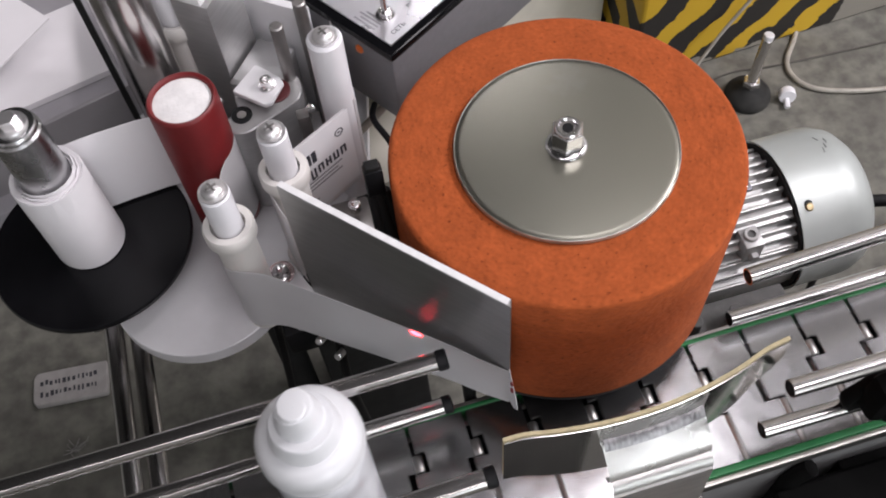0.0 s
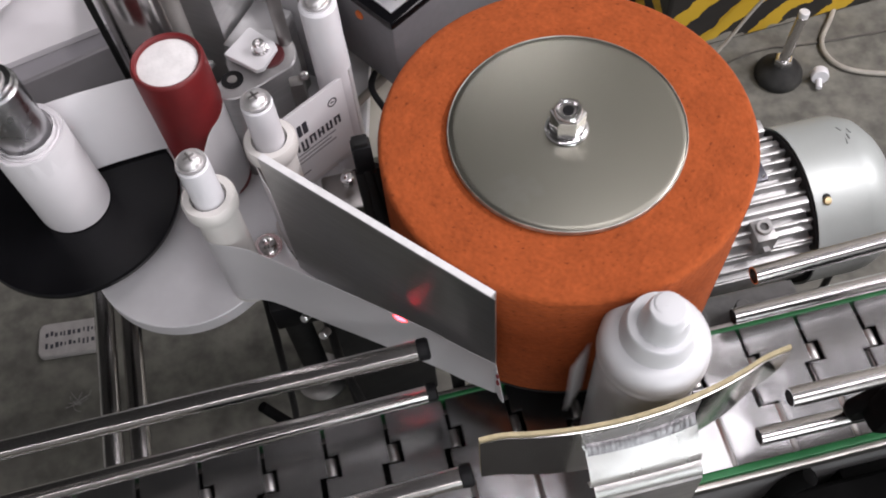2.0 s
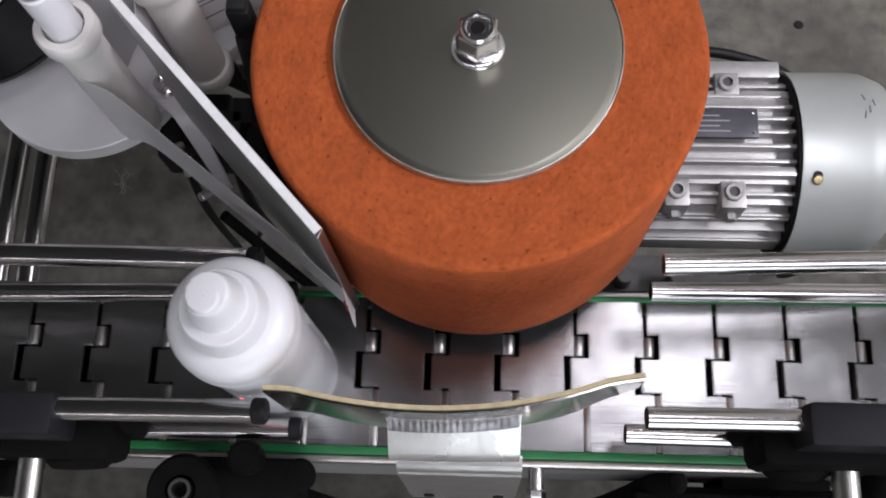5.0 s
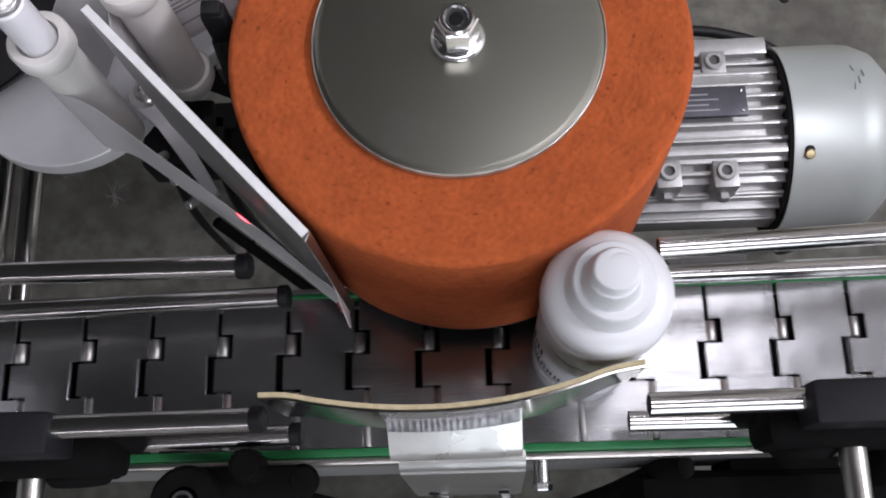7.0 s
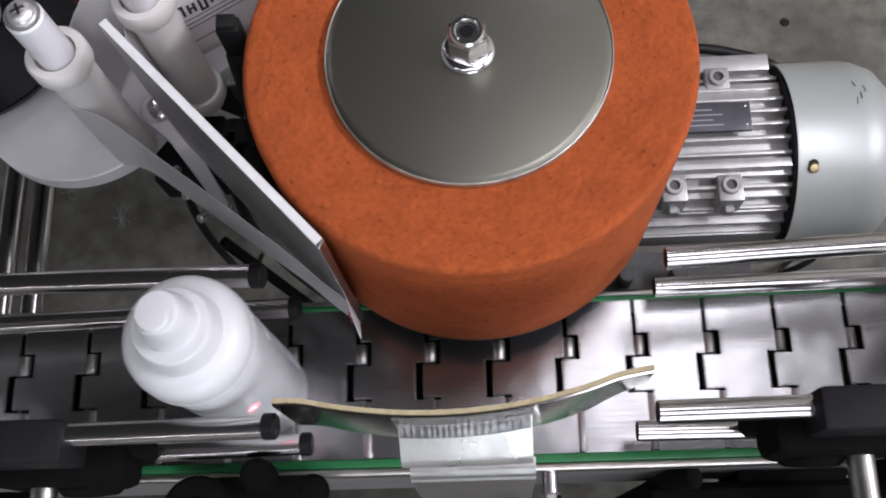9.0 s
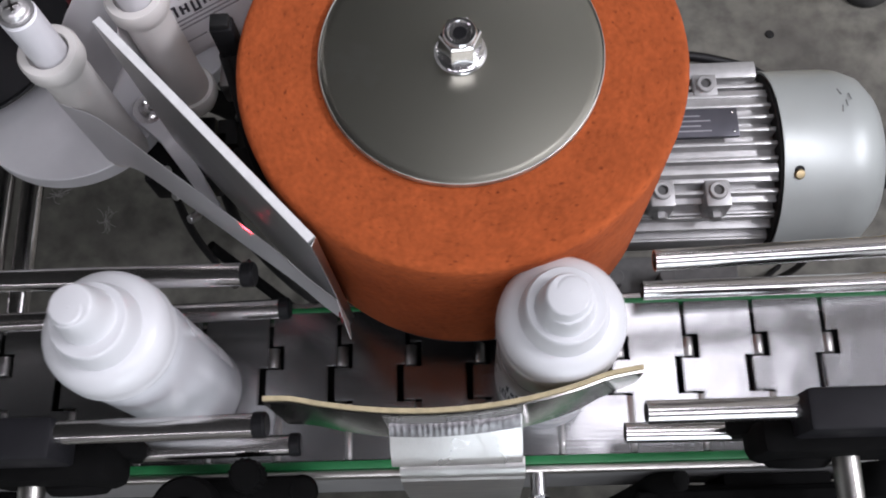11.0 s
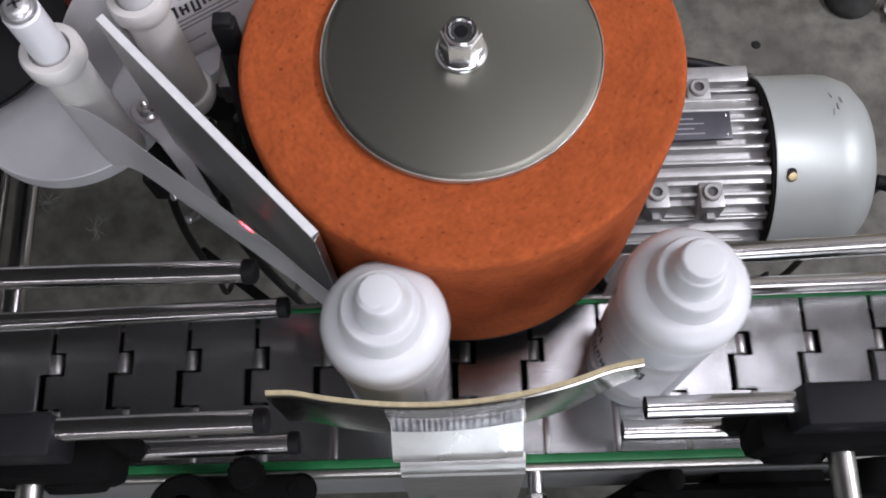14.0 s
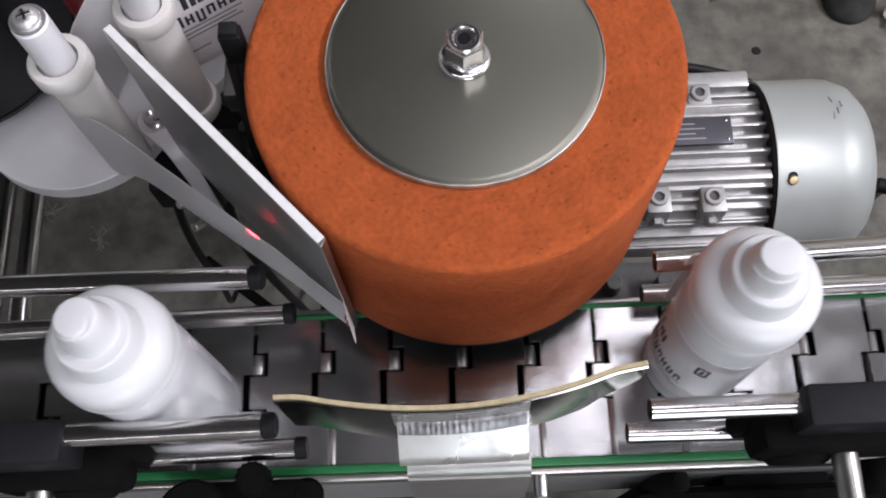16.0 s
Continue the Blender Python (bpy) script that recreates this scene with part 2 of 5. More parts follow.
# ---------------------------------------------------------------- helpers of the scene
def part(name, bm, material, parent=None, label="", smooth=True):
    """One mesh object; bm is in the place's coordinates, and the part lies under its thing."""
    me = bpy.data.meshes.new(name)
    bmesh.ops.recalc_face_normals(bm, faces=bm.faces)
    bm.to_mesh(me)
    bm.free()
    me.materials.append(material)
    if smooth:
        me.polygons.foreach_set("use_smooth", [True] * len(me.polygons))
        me.set_sharp_from_angle(angle=radians(38))
    o = new(name, me)
    if parent is not None:
        top = parent
        while top.parent is not None:
            top = top.parent
        me.transform(Matrix.Translation(-top.location))
        o.parent = parent
    if label:
        o["label"] = label
    return o


def thing(name, at, label, category, group="", kind=""):
    o = new(name)
    o.empty_display_size = 0.02
    o.location = at
    return tagged(o, label, category, group, kind)


def single(name, bm, material, label, category, group="", kind="", smooth=True):
    return tagged(part(name, bm, material, None, "", smooth), label, category, group, kind)


def box(x0, x1, y0, y1, z0, z1, bev=0.0, m=None, bm=None, seg=2):
    b = bmesh.new()
    bmesh.ops.create_cube(b, size=1)
    bmesh.ops.transform(b, matrix=Matrix.Translation(((x0 + x1) / 2, (y0 + y1) / 2, (z0 + z1) / 2)) @ Matrix.Diagonal((x1 - x0, y1 - y0, z1 - z0, 1)), verts=b.verts)
    if bev:
        bmesh.ops.bevel(b, geom=list(b.edges), offset=bev, segments=seg, affect="EDGES", profile=0.5)
    if m is not None:
        bmesh.ops.transform(b, matrix=m, verts=b.verts)
    return join(bm, b)


def join(bm, b):
    if bm is None:
        return b
    me = bpy.data.meshes.new("tmp")
    b.to_mesh(me)
    b.free()
    bm.from_mesh(me)
    bpy.data.meshes.remove(me)
    return bm


def lathe(profile, m=None, n=48, bm=None, arc=360.0, start=0.0):
    """Turns (radius, height) pairs about z; a radius of 0 closes it."""
    b = bmesh.new()
    full = arc >= 360
    k = n if full else n + 1
    rings = []
    for r, z in profile:
        if r < 1e-7:
            rings.append([b.verts.new((0, 0, z))] * k)
        else:
            rings.append([b.verts.new((r * math.cos(radians(start) + radians(arc) * i / n), r * math.sin(radians(start) + radians(arc) * i / n), z)) for i in range(k)])
    for a, c in zip(rings, rings[1:]):
        for i in range(n):
            j = (i + 1) % k
            vs = []
            for v in (a[i], a[j], c[j], c[i]):
                if v not in vs:
                    vs.append(v)
            if len(vs) > 2:
                b.faces.new(vs)
    if m is not None:
        bmesh.ops.transform(b, matrix=m, verts=b.verts)
    return join(bm, b)


def at(x, y, z=0.0, rx=0, ry=0, rz=0):
    return pose(x, y, z, rx, ry, rz)


def along(a, b):
    """The pose at a whose z runs to b."""
    a, b = Vector(a), Vector(b)
    return Matrix.Translation(a) @ (b - a).to_track_quat("Z", "Y").to_matrix().to_4x4()


def rod(a, b, r, n=32, bev=0.0, bm=None):
    h = (Vector(b) - Vector(a)).length
    return lathe([(0, 0), (r - bev, 0), (r, bev), (r, h - bev), (r - bev, h), (0, h)], along(a, b), n, bm)


def pipe(a, b, r, wall, n=32, bm=None):
    h = (Vector(b) - Vector(a)).length
    return lathe([(r - wall, 0.0), (r, 0), (r, h), (r - wall, h), (r - wall, 0)], along(a, b), n, bm)


def sweep(points, r, n=10, bm=None, per=8):
    """A round cable through the points, smoothed."""
    p = [Vector(q) for q in points]
    path = []
    for i in range(len(p) - 1):
        p0, p1, p2, p3 = p[max(i - 1, 0)], p[i], p[i + 1], p[min(i + 2, len(p) - 1)]
        for k in range(per):
            u = k / per
            path.append(0.5 * ((2 * p1) + (p2 - p0) * u + (2 * p0 - 5 * p1 + 4 * p2 - p3) * u * u + (3 * p1 - p0 - 3 * p2 + p3) * u ** 3))
    path.append(p[-1])
    b = bmesh.new()
    rings = []
    up = Vector((0.13, 0.21, 1)).normalized()
    for i, q in enumerate(path):
        d = (path[min(i + 1, len(path) - 1)] - path[max(i - 1, 0)]).normalized()
        u = d.cross(up)
        if u.length < 1e-3:
            u = d.cross(Vector((1, 0, 0)))
        u.normalize()
        w = d.cross(u)
        rings.append([b.verts.new(q + r * (math.cos(2 * math.pi * k / n) * u + math.sin(2 * math.pi * k / n) * w)) for k in range(n)])
    for a, c in zip(rings, rings[1:]):
        for k in range(n):
            b.faces.new((a[k], a[(k + 1) % n], c[(k + 1) % n], c[k]))
    b.faces.new(rings[0])
    b.faces.new(rings[-1][::-1])
    return join(bm, b)


def web(points, z0, z1, thick, bm=None, zs=None):
    """An upright band along plan points; zs gives (low, high) at each point."""
    b = bmesh.new()
    p = [Vector((x, y, 0)) for x, y in points]
    cols = []
    for i, q in enumerate(p):
        d = (p[min(i + 1, len(p) - 1)] - p[max(i - 1, 0)]).normalized()
        nrm = Vector((-d.y, d.x, 0)) * thick / 2
        lo, hi = zs[i] if zs else (z0, z1)
        cols.append([b.verts.new(q + s * nrm + Vector((0, 0, z))) for s, z in ((1, lo), (1, hi), (-1, hi), (-1, lo))])
    for a, c in zip(cols, cols[1:]):
        for k in range(4):
            b.faces.new((a[k], a[(k + 1) % 4], c[(k + 1) % 4], c[k]))
    b.faces.new(cols[0])
    b.faces.new(cols[-1][::-1])
    return join(bm, b)


def prism(outline, z0, z1, m=None, bm=None, bev=0.0):
    b = bmesh.new()
    lo = [b.verts.new((x, y, z0)) for x, y in outline]
    f = b.faces.new(lo)
    ex = bmesh.ops.extrude_face_region(b, geom=[f])
    bmesh.ops.translate(b, vec=(0, 0, z1 - z0), verts=[v for v in ex["geom"] if isinstance(v, bmesh.types.BMVert)])
    if bev:
        bmesh.ops.bevel(b, geom=[e for e in b.edges], offset=bev, segments=1, affect="EDGES")
    if m is not None:
        bmesh.ops.transform(b, matrix=m, verts=b.verts)
    return join(bm, b)


def hexa(r, z0, z1, m=None, bm=None, chamfer=0.0):
    b = lathe([(0, z0), (r, z0), (r, z1 - chamfer), (r - chamfer, z1), (0, z1)], None, 6)
    if m is not None:
        bmesh.ops.transform(b, matrix=m, verts=b.verts)
    return join(bm, b)


def ring_arc(cx, cy, r, a0, a1, n=14):
    return [(cx + r * math.cos(radians(a0 + (a1 - a0) * i / n)), cy + r * math.sin(radians(a0 + (a1 - a0) * i / n))) for i in range(n + 1)]


def dome_screw(name, x, y, z, r, parent, drop=0.0):
    """A dome-headed cross screw on its washer, standing at z."""
    w = part("washer", lathe([(0, 0), (r * 1.25, 0), (r * 1.3, 0.0006), (r * 1.3, 0.0014), (0, 0.0014)], at(x, y, z)), SCREW, parent)
    h = part(name, lathe([(r, 0.0014), (r, 0.0022), (r * 0.9, 0.0036), (r * 0.6, 0.0048), (r * 0.3, 0.0053), (0, 0.0054)], at(x, y, z), 32), SCREW, parent)
    c = box(-r * 0.5, r * 0.5, -r * 0.1, r * 0.1, 0.0048, 0.0056, m=at(x, y, z, 0, 0, 25))
    c = box(-r * 0.1, r * 0.1, -r * 0.5, r * 0.5, 0.0048, 0.0056, m=at(x, y, z, 0, 0, 25), bm=c)
    part("cross_recess", c, STEEL_DARK, h, smooth=False)
    return w


# ---------------------------------------------------------------- the room
def build_room():
    single("floor", box(-3.2, 3.2, -3.2, 3.2, FL - 0.1, FL), CONCRETE, "worn grey concrete workshop floor with stains", "floor", kind="structure", smooth=False)
    single("ceiling", box(-3.3, 3.3, -3.3, 3.3, CEIL, CEIL + 0.1), CEILING, "plain grey painted ceiling", "ceiling", kind="structure", smooth=False)
    for nm, b in (("wall_north", (-3.2, 3.2, 3.2, 3.35)), ("wall_east", (3.2, 3.35, -3.35, 3.35)), ("wall_west", (-3.35, -3.2, -3.35, 3.35))):
        single(nm, box(*b, FL, CEIL), WALL, "plain light plaster wall", "wall", kind="structure", smooth=False)


def build_window():
    """The front wall with its window opening, closed by a pane."""
    x0, x1, z0, z1 = -0.15, 1.65, -0.40, 1.90
    b = box(-3.2, x0, -3.35, -3.2, FL, CEIL)
    b = box(x1, 3.2, -3.35, -3.2, FL, CEIL, bm=b)
    b = box(x0, x1, -3.35, -3.2, FL, z0, bm=b)
    b = box(x0, x1, -3.35, -3.2, z1, CEIL, bm=b)
    single("wall_south", b, WALL, "plain light plaster wall with a window", "wall", kind="structure", smooth=False)
    w = thing("window_1", ((x0 + x1) / 2, -3.3, z0), "white framed workshop window", "window", kind="structure")
    for f in ((x0, x0 + 0.05, z0, z1), (x1 - 0.05, x1, z0, z1), (x0 + 0.05, x1 - 0.05, z0, z0 + 0.05), (x0 + 0.05, x1 - 0.05, z1 - 0.05, z1)):
        part("window_frame", box(f[0], f[1], -3.31, -3.25, f[2], f[3], 0.004), WHITE, w)
    part("pane", box(x0 + 0.05, x1 - 0.05, -3.285, -3.280, z0 + 0.05, z1 - 0.05), WINDOW_GLASS, w)


WINDOW_GLASS = mat("window_glass", (0.9, 0.93, 0.95), 0.05, 0, 0.02)
WINDOW_GLASS.node_tree.nodes["Principled BSDF"].inputs["Transmission Weight"].default_value = 1.0


def hazard():
    """Yellow and black slanting stripes, the paint worn ragged at its rim."""
    m = mat("hazard_paint", (0.3, 0.3, 0.3), 0.6, 0, 0.15, 40, 0.15, 150)
    n, l = m.node_tree.nodes, m.node_tree.links
    b = n["Principled BSDF"]
    tc = n.new("ShaderNodeTexCoord")
    sep = n.new("ShaderNodeSeparateXYZ")
    ns = n.new("ShaderNodeTexNoise")
    ns.inputs["Scale"].default_value, ns.inputs["Detail"].default_value = 14, 8
    mixv = n.new("ShaderNodeMix")
    mixv.data_type = "VECTOR"
    mixv.inputs[0].default_value = 0.05
    l.new(tc.outputs["Object"], ns.inputs["Vector"])
    l.new(tc.outputs["Object"], mixv.inputs[4])
    l.new(ns.outputs["Color"], mixv.inputs[5])
    l.new(mixv.outputs[1], sep.inputs[0])

    def op(kind, a, c):
        o = n.new("ShaderNodeMath")
        o.operation = kind
        for k, v in enumerate((a, c)):
            if isinstance(v, float):
                o.inputs[k].default_value = v
            else:
                l.new(v, o.inputs[k])
        return o.outputs[0]
    xy = op("SUBTRACT", op("ADD", sep.outputs[0], sep.outputs[1]), sep.outputs[2])
    fr = op("FRACT", op("MULTIPLY", xy, 9.0), 0.0)
    st = op("GREATER_THAN", fr, 0.52)
    mx = n.new("ShaderNodeMix")
    mx.data_type = "RGBA"
    l.new(st, mx.inputs[0])
    mx.inputs[6].default_value, mx.inputs[7].default_value = (0.022, 0.02, 0.018, 1), (0.60, 0.38, 0.025, 1)
    # bare concrete past the ragged rim
    bare = op("GREATER_THAN", op("ADD", sep.outputs[0], op("MULTIPLY", ns.outputs[0], 0.08)), 0.43)
    foot = op("LESS_THAN", op("ADD", sep.outputs[2], op("MULTIPLY", ns.outputs[0], -0.06)), 0.002)
    bm_ = op("MAXIMUM", op("MAXIMUM", bare, foot), op("GREATER_THAN", sep.outputs[2], 0.45))
    m2 = n.new("ShaderNodeMix")
    m2.data_type = "RGBA"
    l.new(bm_, m2.inputs[0])
    l.new(mx.outputs[2], m2.inputs[6])
    m2.inputs[7].default_value = (0.27, 0.255, 0.22, 1)
    l.new(m2.outputs[2], b.inputs["Base Color"])
    return m


def build_floor_things():
    # pier with its painted foot; the stripes run on the pier's own axes
    o = single("pier", box(0, 0.85, 0, 0.5, 0, CEIL - FL - 0.01, 0.006), hazard(), "concrete pier foot painted with worn yellow and black stripes", "pillar", kind="structure", smooth=False)
    o.matrix_world = at(0.420, 0.686, FL, 0, 0, 3)
    cm = at(0.175, 0.717, FL, 0, 0, 19.6)
    c = thing("cream_cabinet", (0.175, 0.717, FL), "cream painted metal cabinet standing on the floor", "cabinet")
    part("body", box(0.002, 0.241, 0.0035, 0.26, 0.001, 0.62, 0.003, cm), CREAM, c, smooth=False)
    part("front_panel", box(0.0, 0.243, 0.0, 0.003, 0.003, 0.617, 0.0012, cm), CREAM, c, smooth=False)
    part("side_panel", box(-0.0005, 0.0018, 0.006, 0.257, 0.003, 0.617, 0.0008, cm), CREAM, c, smooth=False)
    # levelling foot
    f = thing("levelling_foot", (0.596, 0.60, FL), "black rubber levelling foot with a bright steel spindle", "machine foot")
    part("pad", lathe([(0, 0), (0.037, 0), (0.039, 0.006), (0.037, 0.014), (0.027, 0.024), (0.016, 0.032), (0.015, 0.034), (0, 0.034)], at(0.596, 0.60, FL)), mat("dusty_rubber", (0.022, 0.022, 0.021), 0.75, 0, 0.3, 60, 0.2, 300, 0.08, 0.5, (0.07, 0.068, 0.062), spec=0.3), f)
    part("lock_nut", hexa(0.015, 0.034, 0.046, at(0.596, 0.60, FL), chamfer=0.002), BOLT, f)
    part("spindle", rod((0.596, 0.60, FL + 0.045), (0.609, 0.612, FL + 0.125), 0.0085, 24, 0.001), CHROME, f)
    part("spindle_cap", rod((0.609, 0.612, FL + 0.125), (0.6102, 0.6132, FL + 0.135), 0.0085, 20, 0.001), ALU_LIGHT, f)
    k = thing("plastic_knob", (0.650, 0.565, FL), "small white plastic plug lying on the floor", "plug")
    part("head", lathe([(0, 0), (0.013, 0), (0.014, 0.002), (0.014, 0.013), (0.013, 0.015), (0, 0.015)], at(0.656, 0.580, FL + 0.014, 80, 0, -20)), WHITE, k)
    part("stem", rod((0.651, 0.568, FL + 0.012), (0.645, 0.552, FL + 0.009), 0.005, 16, 0.001), WHITE, k)
    single("floor_cable", sweep([(0.80, 0.80, FL + 0.005), (0.735, 0.70, FL + 0.005), (0.693, 0.648, FL + 0.005), (0.688, 0.61, FL + 0.005), (0.71, 0.578, FL + 0.005), (0.76, 0.555, FL + 0.005), (0.83, 0.538, FL + 0.005), (0.95, 0.52, FL + 0.005), (1.2, 0.56, FL + 0.005)], 0.0045), CABLE_GREY, "grey cable curling over the floor", "cable")
    single("thin_floor_cable", sweep([(0.391, 0.614, FL + 0.002), (0.49, 0.638, FL + 0.002), (0.595, 0.657, FL + 0.002), (0.703, 0.645, FL + 0.002), (1.2, 0.62, FL + 0.002)], 0.0018), CABLE_DARK, "thin dark cable lying on the floor", "cable")
    single("leaning_wire", sweep([(0.4, 0.675, FL + 0.004), (0.42, 0.688, FL + 0.006), (0.48, 0.64, FL + 0.03), (0.56, 0.66, FL + 0.12), (0.66, 0.672, FL + 0.26)], 0.003), CABLE_GREY, "grey wire leaning against the striped pier", "cable")
    # tag with unreadable writing
    tag = thing("floor_tag", (-0.60, 0.405, FL), "white plastic tag with handwriting lying on the floor", "tag")
    m = at(-0.572, 0.411, FL, 0, 0, -5)
    ol = [(x * 0.055, y * 0.027) for x, y in ((-1, -0.7), (-0.9, -1), (0.95, -1), (1, -0.9), (1, 0.9), (0.95, 1), (-0.9, 1), (-1, 0.7))]
    part("plate", prism(ol, 0.0, 0.012, m, bev=0.002), DIRTY_WHITE, tag)
    rnd = random.Random(5)
    for row, y in enumerate((-0.009, 0.009)):
        x = -0.044
        while x < 0.040:
            w = rnd.uniform(0.002, 0.005)
            part("writing_bar", box(x, x + w, y - rnd.uniform(0.002, 0.005), y + rnd.uniform(0.002, 0.005), 0.012, 0.0123, m=m @ at(0, 0, 0, 0, 0, 1.5)), INK, tag, smooth=False)
            x += w + rnd.uniform(0.002, 0.004)
    # lint
    for cx, cy, s, sd in ((-0.503, 0.267, 0.62, 3), (-0.577, 0.309, 0.72, 8)):
        rnd = random.Random(sd)
        b = None
        for _ in range(15):
            a = rnd.uniform(0, 6.28)
            pts = [(cx + rnd.uniform(-0.005, 0.005), cy + rnd.uniform(-0.005, 0.005), FL + 0.003)]
            for _ in range(3):
                a += rnd.uniform(-0.8, 0.8)
                st = rnd.uniform(0.003, 0.014) * s
                pts.append((pts[-1][0] + st * math.cos(a), pts[-1][1] + st * math.sin(a), FL + rnd.uniform(0.001, 0.005)))
            b = sweep(pts, 0.0003, 5, b, 3)
        single("lint_scrap", b, LINT, "scrap of white lint on the dirty floor", "lint")
    for x, y, r in ((0.448, 0.525, 0.007), (0.30, 0.60, 0.006), (0.52, 0.41, 0.005)):
        single("floor_spot", lathe([(0, 0.0005), (r, 0.0005), (r * 0.8, 0.002), (0, 0.0025)], at(x, y, FL), 14), RUBBER, "small dark bolt head in the concrete floor", "bolt")


# ---------------------------------------------------------------- conveyor
V = 0.11206       # the chain's pace
PITCH = 0.0381
YB, YF = -0.0715, -0.1545


def build_conveyor():
    c = thing("conveyor", (0, -0.113, FL), "steel slat conveyor with green wear strips", "conveyor")
    x0, x1 = -2.3, 2.3
    part("wear_strip", box(x0, x1, YB - 0.0005, YB + 0.0022, -0.02, 0.0012, 0.0006), GREEN, c, "green plastic wear strip")
    part("wear_strip", box(x0, x1, YF - 0.0042, YF + 0.0002, -0.02, 0.0012, 0.0006), GREEN, c, "green plastic wear strip")
    part("side_plate", box(x0, x1, YB + 0.0025, YB + 0.0055, -0.10, -0.001, 0.0005), STEEL_DARK, c, "folded steel side plate")
    part("side_plate", box(x0, x1, YF - 0.0085, YF - 0.0044, -0.012, -0.0002, 0.0014), BRUSHED, c, "folded steel side plate")
    part("side_plate", box(x0, x1, YF - 0.0075, YF - 0.0046, -0.10, -0.0125, 0.0005), ALU, c, "dull steel side plate")
    part("slide_bed", box(x0, x1, YF, YB, -0.035, -0.03), RUBBER, c)
    for sx in (-1.9, -0.75, 0.95, 1.95):
        for y in (YB + 0.02, YF - 0.022):
            part("leg", rod((sx, y, FL), (sx, y, -0.05), 0.014, 20), CHROME, c)
    # screws and spacers on the near side plate
    for sx in (0.0335,):
        part("spacer", rod((sx, YF - 0.0075, -0.006), (sx, YF - 0.020, -0.006), 0.0042, 16, 0.0006), BOLT, c)
        part("spacer_head", rod((sx, YF - 0.020, -0.006), (sx, YF - 0.024, -0.006), 0.0055, 6, 0.0006), BOLT, c)


HINGE = mat("rolled_hinge_steel", (0.42, 0.41, 0.40), 0.36, 1.0, 0.1)


def slat_mesh():
    """One hinged top plate, seen from above with its tongue and notch."""
    g = 0.0012
    right = [(YB, 0.0035), (-0.0915, 0.0035), (-0.0915, 0.0036), (-0.1027, 0.0036), (-0.1027, 0.0), (-0.1232, 0.0), (-0.1232, 0.0086), (YF, 0.0086)]
    yoff = 0.0012
    left = [(YB, 0.0035), (-0.0915 + yoff, 0.0035), (-0.0915 + yoff, 0.0098), (-0.1027 - yoff, 0.0098), (-0.1027 - yoff, 0.0), (-0.1232 + yoff, 0.0), (-0.1232 + yoff, 0.0098), (YF, 0.0098)]
    out = [(x - g, y) for y, x in right] + [(x - PITCH + g, y) for y, x in left[::-1]]
    # the wide gap of the middle notch
    out = [(x - (0.0016 if abs(x + g) < 1e-6 else 0), y) for x, y in out]
    b = prism(out, -0.0031, 0.0)
    top = [e for e in b.edges if all(abs(v.co.z) < 1e-6 for v in e.verts)]
    bmesh.ops.bevel(b, geom=top, offset=0.0006, segments=2, affect="EDGES")
    me = bpy.data.meshes.new("slat")
    bmesh.ops.recalc_face_normals(b, faces=b.faces)
    b.to_mesh(me)
    b.free()
    me.materials.append(STEEL_SLAT)
    me.polygons.foreach_set("use_smooth", [True] * len(me.polygons))
    me.set_sharp_from_angle(angle=radians(40))
    h = lathe([(0, 0), (0.0030, 0), (0.0030, 0.020), (0, 0.020)], pose(0.004, -0.1030, -0.0085, 90, 0, 0), 14)
    h = lathe([(0, 0), (0.0033, 0), (0.0036, 0.0004), (0.0036, 0.0106), (0.0033, 0.0110), (0, 0.0110)], pose(0.0050, -0.0916, -0.0038, 90, 0, 0), 16, h)
    h = lathe([(0, 0), (0.0033, 0), (0.0036, 0.0004), (0.0036, 0.0300), (0, 0.0305)], pose(0.0092, -0.1236, -0.0038, 90, 0, 0), 16, h)
    mh = bpy.data.meshes.new("hinge")
    h.to_mesh(mh)
    h.free()
    mh.materials.append(HINGE)
    mh.polygons.foreach_set("use_smooth", [True] * len(mh.polygons))
    mh.set_sharp_from_angle(angle=radians(40))
    return me, mh


def build_chain():
    chain = thing("slat_chain", (0, 0, 0), "chain of bright hinged steel slats moving along the conveyor", "conveyor chain")
    me, mh = slat_mesh()
    start = 0.0355 - 3.5 * V          # a joint's place at the start
    k0 = int((-2.25 - start) / PITCH)
    k1 = int((0.50 - start) / PITCH)
    for k in range(k0, k1):
        o = new("slat", me)
        o.parent, o.location = chain, (start + k * PITCH, 0, 0)
        h = new("hinge", mh)
        h.parent = o
    return chain


